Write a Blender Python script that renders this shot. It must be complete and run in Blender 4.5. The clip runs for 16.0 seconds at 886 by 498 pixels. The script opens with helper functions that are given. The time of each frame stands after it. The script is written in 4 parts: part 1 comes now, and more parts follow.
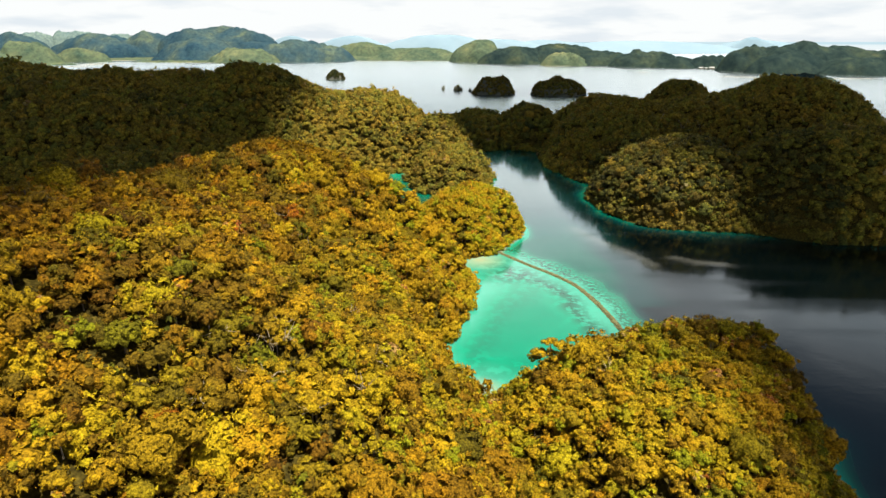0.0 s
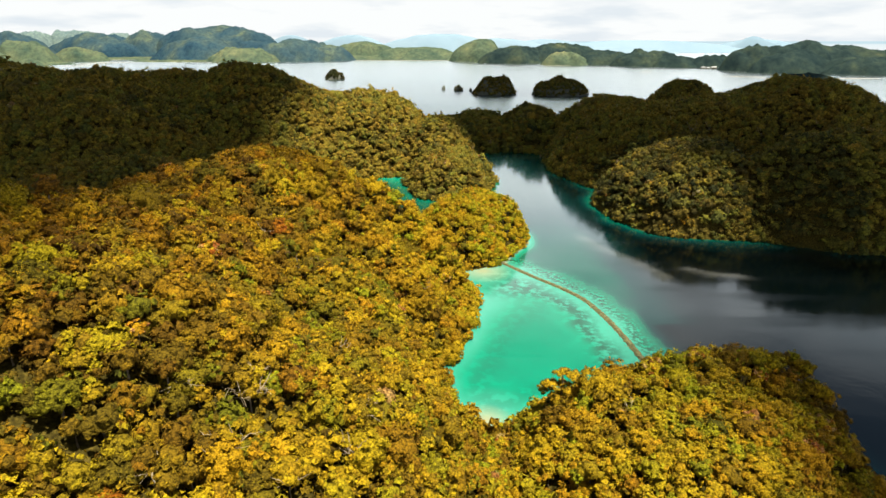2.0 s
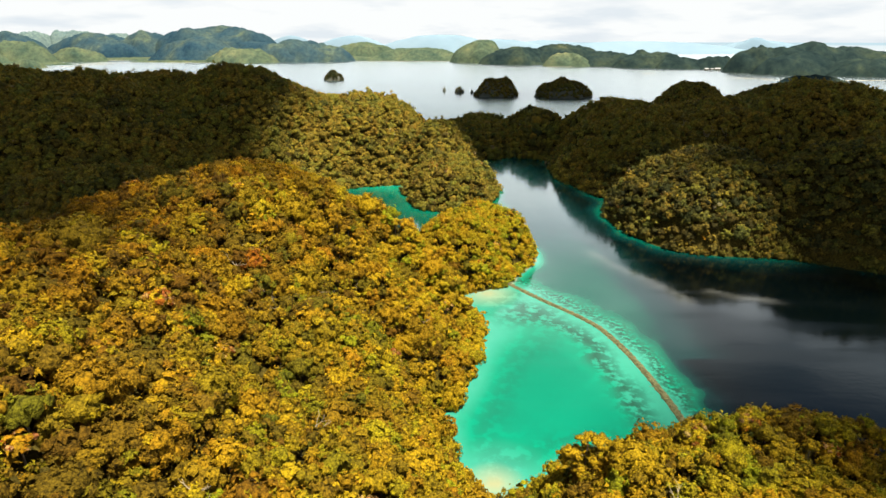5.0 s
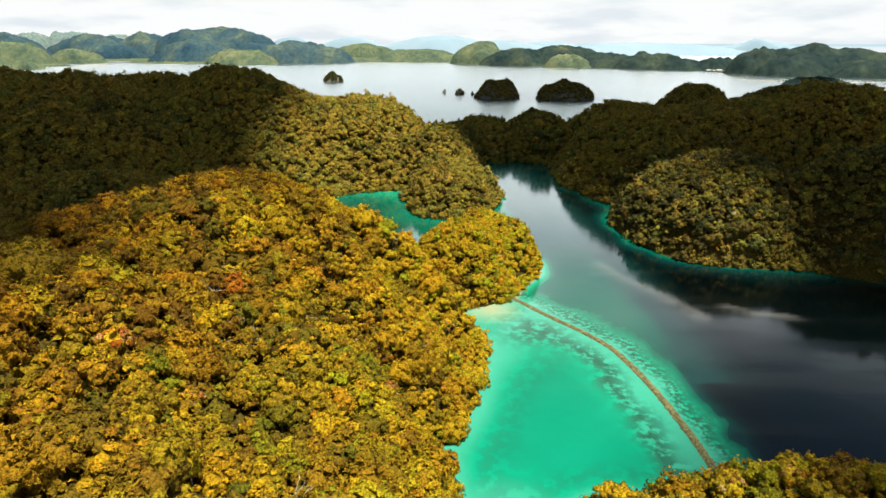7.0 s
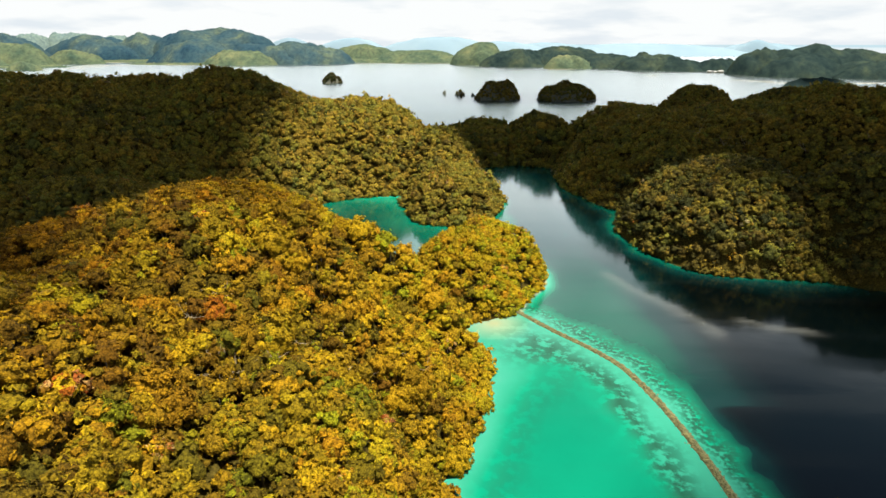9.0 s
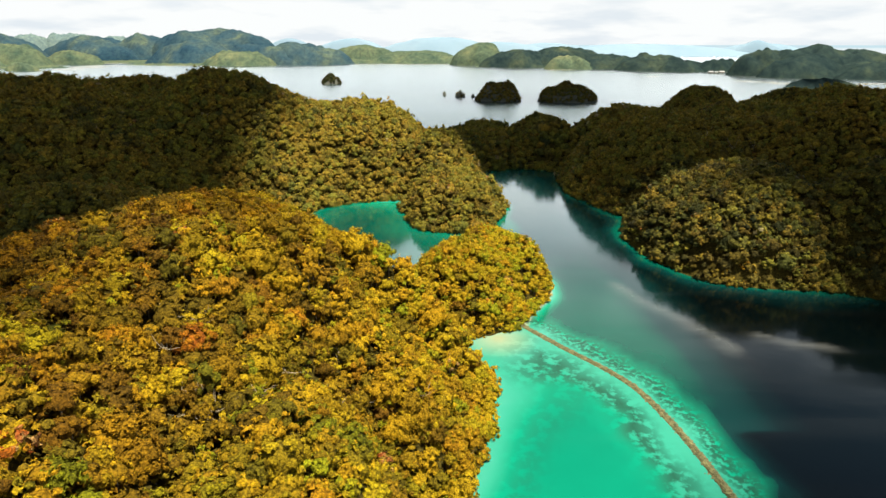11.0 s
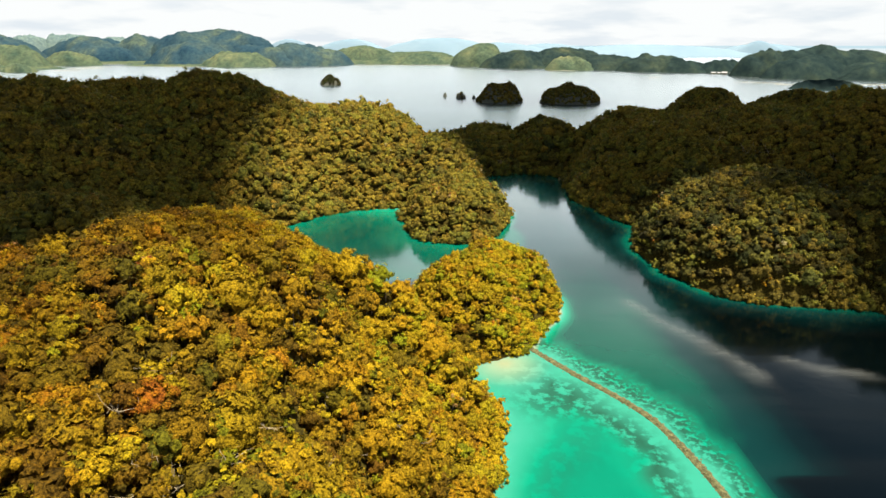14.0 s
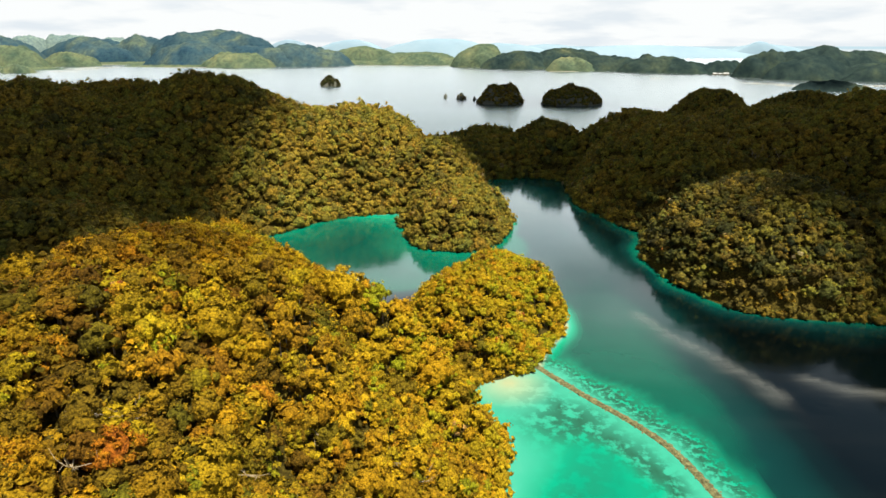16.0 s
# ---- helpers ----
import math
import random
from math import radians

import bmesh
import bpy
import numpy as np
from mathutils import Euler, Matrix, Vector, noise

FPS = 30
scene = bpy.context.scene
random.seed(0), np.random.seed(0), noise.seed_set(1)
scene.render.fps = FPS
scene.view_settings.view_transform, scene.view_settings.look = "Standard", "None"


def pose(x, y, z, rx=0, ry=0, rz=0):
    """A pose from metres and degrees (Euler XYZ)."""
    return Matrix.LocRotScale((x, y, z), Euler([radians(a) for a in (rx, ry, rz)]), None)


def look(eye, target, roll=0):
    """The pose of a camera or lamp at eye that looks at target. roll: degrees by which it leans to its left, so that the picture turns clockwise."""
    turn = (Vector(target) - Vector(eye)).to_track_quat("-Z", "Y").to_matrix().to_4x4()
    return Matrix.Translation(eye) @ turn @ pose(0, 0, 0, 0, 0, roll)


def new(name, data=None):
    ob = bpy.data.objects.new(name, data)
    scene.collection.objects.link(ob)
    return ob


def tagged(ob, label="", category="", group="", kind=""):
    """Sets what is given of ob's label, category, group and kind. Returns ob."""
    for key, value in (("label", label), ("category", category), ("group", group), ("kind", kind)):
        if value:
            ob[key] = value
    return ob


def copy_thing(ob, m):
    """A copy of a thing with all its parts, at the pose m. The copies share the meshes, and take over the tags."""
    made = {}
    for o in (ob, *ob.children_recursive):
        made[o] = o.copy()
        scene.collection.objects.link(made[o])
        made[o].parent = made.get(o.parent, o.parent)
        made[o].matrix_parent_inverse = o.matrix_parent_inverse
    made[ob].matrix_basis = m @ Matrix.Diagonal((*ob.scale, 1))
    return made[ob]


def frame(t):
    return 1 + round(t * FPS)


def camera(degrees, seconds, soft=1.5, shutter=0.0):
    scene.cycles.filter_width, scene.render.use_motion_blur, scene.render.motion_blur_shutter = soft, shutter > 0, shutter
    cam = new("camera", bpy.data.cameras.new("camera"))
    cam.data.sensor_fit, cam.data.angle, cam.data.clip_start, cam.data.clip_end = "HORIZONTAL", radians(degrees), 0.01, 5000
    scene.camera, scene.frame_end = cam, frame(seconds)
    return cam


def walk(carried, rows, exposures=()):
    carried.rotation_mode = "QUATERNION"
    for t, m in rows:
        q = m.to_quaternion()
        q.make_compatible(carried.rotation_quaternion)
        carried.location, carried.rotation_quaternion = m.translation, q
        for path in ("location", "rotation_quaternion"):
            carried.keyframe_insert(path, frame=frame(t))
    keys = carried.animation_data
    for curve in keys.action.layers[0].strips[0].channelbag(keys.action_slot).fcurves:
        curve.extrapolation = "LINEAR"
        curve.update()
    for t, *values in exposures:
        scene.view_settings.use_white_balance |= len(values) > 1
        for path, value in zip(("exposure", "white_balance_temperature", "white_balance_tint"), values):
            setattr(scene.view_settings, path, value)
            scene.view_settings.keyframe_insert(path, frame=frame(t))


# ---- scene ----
cam = camera(74.3, 16.0)
METRES, EYE, TILT, LEAN, TURN = 100.0, 95.0, -19.7, 0.0, 0.0
ROWS = [
    (0.0, 0.0, 0.0, 0.0, 0.0, 0.0, -0.0),
    (0.5, -0.0008, 0.0336, 0.0121, 0.02, -0.02, -0.0),
    (1.0, -0.0015, 0.068, 0.0244, 0.02, -0.03, -0.03),
    (1.5, -0.0024, 0.1029, 0.0371, 0.02, -0.05, -0.06),
    (2.0, -0.0031, 0.1383, 0.0498, 0.01, -0.06, -0.01),
    (2.5, -0.0037, 0.1745, 0.0627, 0.03, -0.08, -0.01),
    (3.0, -0.0043, 0.2113, 0.0757, 0.03, -0.08, -0.02),
    (3.5, -0.0046, 0.248, 0.0893, 0.03, -0.06, -0.06),
    (4.0, -0.0052, 0.2848, 0.1029, 0.02, -0.04, -0.09),
    (6.5, -0.0077, 0.4534, 0.1615, 0.06, 0.09, -0.11),
    (7.0, -0.0085, 0.4833, 0.1718, 0.04, 0.12, -0.12),
    (7.5, -0.0093, 0.5115, 0.1818, 0.04, 0.15, -0.12),
    (8.0, -0.01, 0.5387, 0.1914, 0.04, 0.17, -0.1),
    (8.5, -0.0108, 0.5648, 0.2007, 0.03, 0.17, -0.11),
    (9.0, -0.0121, 0.5907, 0.2098, 0.03, 0.2, -0.1),
    (11.5, -0.0184, 0.7182, 0.2558, 0.0, 0.26, -0.07),
    (12.0, -0.0197, 0.7438, 0.2649, 0.0, 0.28, -0.06),
    (12.5, -0.0207, 0.7688, 0.2744, 0.0, 0.28, -0.07),
    (13.0, -0.0217, 0.794, 0.2835, 0.03, 0.29, -0.05),
    (13.5, -0.0221, 0.8186, 0.293, 0.04, 0.29, -0.05),
    (14.0, -0.0228, 0.8434, 0.3022, 0.03, 0.3, -0.06),
    (14.5, -0.0236, 0.8683, 0.3116, 0.03, 0.31, -0.06),
    (15.0, -0.0243, 0.8928, 0.3208, 0.04, 0.32, -0.05),
    (15.5, -0.0247, 0.9164, 0.3305, 0.04, 0.33, -0.07),
    (16.0, -0.025, 0.94, 0.3396, 0.05, 0.35, -0.08),
]
walk(cam, [(t, pose(0, 0, EYE, TILT, LEAN, TURN) @ pose(METRES * x, METRES * y, METRES * z, 90 + pitch, roll, yaw)) for t, x, y, z, yaw, pitch, roll in ROWS])

# ---- world, sun and exposure ----
SUN_ELEV, SUN_AZ = 70.0, 140.0          # azimuth clockwise from +y: a high sun, behind and to the right


def sun_vector():
    e, a = radians(SUN_ELEV), radians(SUN_AZ)
    return Vector((math.cos(e) * math.sin(a), math.cos(e) * math.cos(a), math.sin(e)))


def build_world():
    w = bpy.data.worlds.new("sky")
    scene.world = w
    w.use_nodes = True
    nt = w.node_tree
    nt.nodes.clear()
    N, L = nt.nodes.new, nt.links.new
    out, bg = N("ShaderNodeOutputWorld"), N("ShaderNodeBackground")
    sky = N("ShaderNodeTexSky")
    sky.sky_type, sky.sun_disc = "NISHITA", False
    sky.sun_elevation, sky.sun_rotation = radians(SUN_ELEV), radians(SUN_AZ)
    sky.air_density, sky.dust_density = 1.0, 1.5
    dim = N("ShaderNodeMix")
    dim.data_type, dim.blend_type = "RGBA", "MULTIPLY"
    dim.inputs[0].default_value = 1.0
    L(sky.outputs[0], dim.inputs[6])
    dim.inputs[7].default_value = (0.036, 0.038, 0.034, 1)
    tc, sep = N("ShaderNodeTexCoord"), N("ShaderNodeSeparateXYZ")
    L(tc.outputs["Generated"], sep.inputs[0])
    # flat cloud deck: project the direction onto a plane overhead
    up = N("ShaderNodeMath"); up.operation = "MAXIMUM"; up.inputs[1].default_value = 0.0
    L(sep.outputs[2], up.inputs[0])
    lift = N("ShaderNodeMath"); lift.operation = "ADD"; lift.inputs[1].default_value = 0.17
    L(up.outputs[0], lift.inputs[0])
    flat = N("ShaderNodeVectorMath"); flat.operation = "DIVIDE"
    comb = N("ShaderNodeCombineXYZ")
    for i in range(3):
        L(lift.outputs[0], comb.inputs[i])
    L(tc.outputs["Generated"], flat.inputs[0])
    L(comb.outputs[0], flat.inputs[1])
    n1 = N("ShaderNodeTexNoise")
    n1.inputs["Scale"].default_value, n1.inputs["Detail"].default_value, n1.inputs["Roughness"].default_value = 0.9, 7, 0.55
    L(flat.outputs[0], n1.inputs["Vector"])
    ramp = N("ShaderNodeValToRGB")
    ramp.color_ramp.elements[0].position, ramp.color_ramp.elements[1].position = 0.50, 0.64
    L(n1.outputs[0], ramp.inputs[0])
    # haze: clouds close up towards the horizon
    haze = N("ShaderNodeMapRange")
    haze.inputs[1].default_value, haze.inputs[2].default_value = 0.24, 0.50
    haze.inputs[3].default_value, haze.inputs[4].default_value = 1.0, 0.0
    L(up.outputs[0], haze.inputs[0])
    hz = N("ShaderNodeMath"); hz.operation = "POWER"; hz.inputs[1].default_value = 1.4
    L(haze.outputs[0], hz.inputs[0])
    cov = N("ShaderNodeMath"); cov.operation = "MAXIMUM"
    L(ramp.outputs[0], cov.inputs[0]); L(hz.outputs[0], cov.inputs[1])
    # cloud brightness: white with grey-blue bases
    n2 = N("ShaderNodeTexNoise")
    n2.inputs["Scale"].default_value, n2.inputs["Detail"].default_value = 1.3, 5
    L(flat.outputs[0], n2.inputs["Vector"])
    tone = N("ShaderNodeValToRGB")
    tone.color_ramp.elements[0].position, tone.color_ramp.elements[1].position = 0.36, 0.52
    tone.color_ramp.elements[0].color, tone.color_ramp.elements[1].color = (0.382, 0.414, 0.438, 1), (0.475, 0.485, 0.485, 1)
    L(n2.outputs[0], tone.inputs[0])
    # high clouds overhead are thinner and duller than the bright bank at the horizon
    dull = N("ShaderNodeMapRange")
    dull.inputs[1].default_value, dull.inputs[2].default_value = 0.29, 0.50
    dull.inputs[3].default_value, dull.inputs[4].default_value = 1.0, 0.09
    L(up.outputs[0], dull.inputs[0])
    def ramp_between(source, a, b, lo, hi):
        m = N("ShaderNodeMapRange")
        m.interpolation_type = "SMOOTHSTEP"
        for i, v in enumerate((a, b, lo, hi)):
            m.inputs[i + 1].default_value = v
        L(source, m.inputs[0])
        return m.outputs[0]

    def times(a, b):
        m = N("ShaderNodeMath"); m.operation = "MULTIPLY"
        L(a, m.inputs[0]); L(b, m.inputs[1])
        return m.outputs[0]
    # unseen cumulus bank to the north, brighter than the haze, to whiten reflections
    north = N("ShaderNodeVectorMath"); north.operation = "DOT_PRODUCT"
    L(tc.outputs["Generated"], north.inputs[0])
    north.inputs[1].default_value = (0.05, 0.998, 0.0)
    bank = times(ramp_between(north.outputs["Value"], 0.5, 0.85, 0.0, 1.0), ramp_between(up.outputs[0], 0.15, 0.24, 0.0, 1.0))
    bank = times(bank, ramp_between(n1.outputs[0], 0.34, 0.62, 0.55, 1.25))
    lit = N("ShaderNodeMath"); lit.operation = "MULTIPLY_ADD"
    L(bank, lit.inputs[0]); lit.inputs[1].default_value, lit.inputs[2].default_value = 2.0, 0.725
    cl = N("ShaderNodeVectorMath"); cl.operation = "SCALE"
    L(tone.outputs[0], cl.inputs[0]); L(times(dull.outputs[0], lit.outputs[0]), cl.inputs[3])
    mix = N("ShaderNodeMix"); mix.data_type = "RGBA"
    L(cov.outputs[0], mix.inputs[0]); L(dim.outputs[2], mix.inputs[6]); L(cl.outputs[0], mix.inputs[7])
    L(mix.outputs[2], bg.inputs[0])
    bg.inputs[1].default_value = 1.0
    L(bg.outputs[0], out.inputs[0])


build_world()
sun = new("sun", bpy.data.lights.new("sun", "SUN"))
sun.data.energy, sun.data.angle, sun.data.color = 5.0, radians(0.9), (1.0, 0.92, 0.76)
sun.matrix_world = look(sun_vector() * 900, (0, 0, 0))
scene.view_settings.exposure = 1.5


# ---- materials ----
def material(name, rough=0.9, spec=0.3):
    m = bpy.data.materials.new(name)
    m.use_nodes = True
    b = m.node_tree.nodes["Principled BSDF"]
    b.inputs["Roughness"].default_value = rough
    b.inputs["Specular IOR Level"].default_value = spec
    return m, m.node_tree, b


def ramp_node(nt, stops):
    r = nt.nodes.new("ShaderNodeValToRGB")
    e = r.color_ramp.elements
    while len(e) < len(stops):
        e.new(0.5)
    for k, (p, c) in zip(e, stops):
        k.position, k.color = p, (*c, 1)
    return r


def noise_node(nt, scale, detail=4, rough=0.55):
    n, g = nt.nodes.new("ShaderNodeTexNoise"), nt.nodes.new("ShaderNodeNewGeometry")
    n.inputs["Scale"].default_value, n.inputs["Detail"].default_value, n.inputs["Roughness"].default_value = scale, detail, rough
    nt.links.new(g.outputs["Position"], n.inputs["Vector"])
    return n


def math_node(nt, op, a, b):
    n = nt.nodes.new("ShaderNodeMath")
    n.operation = op
    for i, v in enumerate((a, b)):
        if isinstance(v, (int, float)):
            n.inputs[i].default_value = v
        else:
            nt.links.new(v, n.inputs[i])
    return n.outputs[0]


LEAF = [(0.0, (0.042, 0.030, 0.0040)), (0.20, (0.110, 0.069, 0.0050)), (0.42, (0.197, 0.124, 0.0050)), (0.64, (0.298, 0.196, 0.0060)),
        (0.78, (0.281, 0.156, 0.0060)), (0.88, (0.230, 0.087, 0.0050)), (0.95, (0.157, 0.035, 0.0060)), (1.0, (0.314, 0.189, 0.0600))]
# greener leaves, also darkened for the shade on the hills
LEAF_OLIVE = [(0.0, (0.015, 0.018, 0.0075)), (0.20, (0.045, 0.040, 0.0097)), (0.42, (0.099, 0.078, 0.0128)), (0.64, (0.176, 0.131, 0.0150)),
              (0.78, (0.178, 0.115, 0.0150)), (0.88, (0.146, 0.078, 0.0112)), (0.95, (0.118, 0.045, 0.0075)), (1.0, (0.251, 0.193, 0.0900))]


def foliage(name, per_object=False, fixed=None, colours=LEAF, grain=5.5, brown=(0.85, 0.68, 0.8), fresh=(0.60, 0.96, 1.0), hollow_shade=0.36, tip_light=1.60):
    m, nt, b = material(name, 0.8, 0.06)
    if fixed is not None:
        src = math_node(nt, "ADD", fixed, 0.0)
    elif per_object:
        src = nt.nodes.new("ShaderNodeObjectInfo").outputs["Random"]
        src = math_node(nt, "ADD", math_node(nt, "MULTIPLY", src, 0.50), 0.13)
    else:
        a = nt.nodes.new("ShaderNodeAttribute")
        a.attribute_name = "tint"
        src = a.outputs["Fac"]
    isl = nt.nodes.new("ShaderNodeNewGeometry").outputs["Random Per Island"]
    jit = math_node(nt, "MULTIPLY", math_node(nt, "SUBTRACT", isl, 0.5), 0.07)
    patch = math_node(nt, "MULTIPLY", math_node(nt, "SUBTRACT", noise_node(nt, 0.9, 3).outputs[0], 0.5), 0.08)
    r = ramp_node(nt, colours)
    nt.links.new(math_node(nt, "ADD", math_node(nt, "ADD", src, jit), patch), r.inputs[0])
    # species: from fresh green to brownish leaves
    if per_object:
        hue = math_node(nt, "FRACT", math_node(nt, "MULTIPLY", nt.nodes.new("ShaderNodeObjectInfo").outputs["Random"], 7.31), 0.0)
        hue = math_node(nt, "ADD", math_node(nt, "MULTIPLY", hue, 0.75), 0.2)
    elif fixed is not None:
        hue = math_node(nt, "ADD", 0.5, 0.0)
    else:
        w = nt.nodes.new("ShaderNodeAttribute")
        w.attribute_name = "warm"
        hue = w.outputs["Fac"]
    sp = ramp_node(nt, [(0.0, fresh), (0.3, (0.86, 1.0, 1.0)), (0.6, (1.0, 1.0, 1.0)), (1.0, brown)])
    nt.links.new(hue, sp.inputs[0])
    tone = nt.nodes.new("ShaderNodeMix")
    tone.data_type, tone.blend_type = "RGBA", "MULTIPLY"
    tone.inputs[0].default_value = 1.0
    nt.links.new(r.outputs[0], tone.inputs[6])
    nt.links.new(sp.outputs[0], tone.inputs[7])
    # leaf clumps and sprays: lit tips and shaded hollows painted into the colour, with relief
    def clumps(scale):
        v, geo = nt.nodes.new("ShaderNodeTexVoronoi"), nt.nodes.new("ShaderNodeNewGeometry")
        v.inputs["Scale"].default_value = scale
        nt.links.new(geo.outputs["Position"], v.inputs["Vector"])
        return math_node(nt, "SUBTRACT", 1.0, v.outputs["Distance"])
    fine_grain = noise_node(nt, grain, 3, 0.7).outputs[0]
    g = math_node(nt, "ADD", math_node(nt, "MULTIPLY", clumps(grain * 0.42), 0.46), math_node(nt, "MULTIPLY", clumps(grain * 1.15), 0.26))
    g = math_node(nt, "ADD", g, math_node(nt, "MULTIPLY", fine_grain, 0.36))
    gr = ramp_node(nt, [(0.36, (hollow_shade,) * 3), (0.46, (0.82, 0.81, 0.80)), (0.54, (1.10, 1.08, 1.05)), (0.66, (tip_light, tip_light * 0.965, tip_light * 0.87))])
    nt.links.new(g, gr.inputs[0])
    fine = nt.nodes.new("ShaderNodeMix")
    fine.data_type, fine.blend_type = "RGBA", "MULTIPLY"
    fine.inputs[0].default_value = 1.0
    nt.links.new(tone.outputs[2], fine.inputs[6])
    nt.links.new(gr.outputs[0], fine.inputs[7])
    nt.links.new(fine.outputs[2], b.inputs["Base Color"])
    t = nt.nodes.new("ShaderNodeBsdfTranslucent")
    nt.links.new(fine.outputs[2], t.inputs[0])
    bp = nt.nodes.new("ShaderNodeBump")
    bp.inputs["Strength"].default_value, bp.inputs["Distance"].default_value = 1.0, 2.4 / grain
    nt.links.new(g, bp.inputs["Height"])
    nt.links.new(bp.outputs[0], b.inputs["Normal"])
    mx = nt.nodes.new("ShaderNodeMixShader")
    mx.inputs[0].default_value = 0.14
    nt.links.new(b.outputs[0], mx.inputs[1])
    nt.links.new(t.outputs[0], mx.inputs[2])
    nt.links.new(mx.outputs[0], nt.nodes["Material Output"].inputs[0])
    return m


def simple(name, stops, scale, rough=0.9, bump=0.3, bump_scale=None, spec=0.3):
    m, nt, b = material(name, rough, spec)
    n = noise_node(nt, scale, 6, 0.6)
    r = ramp_node(nt, stops)
    nt.links.new(n.outputs[0], r.inputs[0])
    nt.links.new(r.outputs[0], b.inputs["Base Color"])
    if bump:
        bp = nt.nodes.new("ShaderNodeBump")
        bp.inputs["Strength"].default_value = bump
        nt.links.new(noise_node(nt, bump_scale or scale * 4, 5, 0.65).outputs[0], bp.inputs["Height"])
        nt.links.new(bp.outputs[0], b.inputs["Normal"])
    return m


def haze_woods(name, stops, scale, grain=0.07):
    """Woods seen from far off: broad patches tinted for haze, with the fine light and dark of single crowns painted
    into the colour.
    """
    m = simple(name, stops, scale, 0.95, 1.0, grain, 0.0)
    nt = m.node_tree
    b = nt.nodes["Principled BSDF"]
    base = b.inputs["Base Color"].links[0].from_socket
    r = ramp_node(nt, [(0.36, (0.74, 0.77, 0.82)), (0.5, (1.0, 1.0, 1.0)), (0.64, (1.24, 1.22, 1.13))])
    nt.links.new(noise_node(nt, grain, 5, 0.65).outputs[0], r.inputs[0])
    mx = nt.nodes.new("ShaderNodeMix")
    mx.data_type, mx.blend_type = "RGBA", "MULTIPLY"
    mx.inputs[0].default_value = 1.0
    nt.links.new(base, mx.inputs[6])
    nt.links.new(r.outputs[0], mx.inputs[7])
    nt.links.new(mx.outputs[2], b.inputs["Base Color"])
    return m


def glowing_distance(name, stops):
    """Glowing backdrop for open sea far off: sun and haze put into the emission, from its near part (low) up to the
    horizon (high).
    """
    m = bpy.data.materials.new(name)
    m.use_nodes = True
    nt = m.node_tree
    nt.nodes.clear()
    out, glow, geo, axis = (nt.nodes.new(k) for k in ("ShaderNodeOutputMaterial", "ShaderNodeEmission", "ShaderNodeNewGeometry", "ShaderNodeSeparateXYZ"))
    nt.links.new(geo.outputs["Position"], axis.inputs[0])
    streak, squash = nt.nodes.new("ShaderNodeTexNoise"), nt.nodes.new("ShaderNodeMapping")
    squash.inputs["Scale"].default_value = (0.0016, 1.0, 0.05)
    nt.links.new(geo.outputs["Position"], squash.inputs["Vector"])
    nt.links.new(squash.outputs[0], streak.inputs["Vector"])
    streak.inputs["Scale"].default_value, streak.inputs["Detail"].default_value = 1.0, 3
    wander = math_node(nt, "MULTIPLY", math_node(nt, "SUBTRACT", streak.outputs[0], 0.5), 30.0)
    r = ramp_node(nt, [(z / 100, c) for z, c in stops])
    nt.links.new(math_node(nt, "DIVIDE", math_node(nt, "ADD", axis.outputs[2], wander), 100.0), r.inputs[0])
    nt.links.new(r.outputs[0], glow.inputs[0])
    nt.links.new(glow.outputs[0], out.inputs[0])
    return m


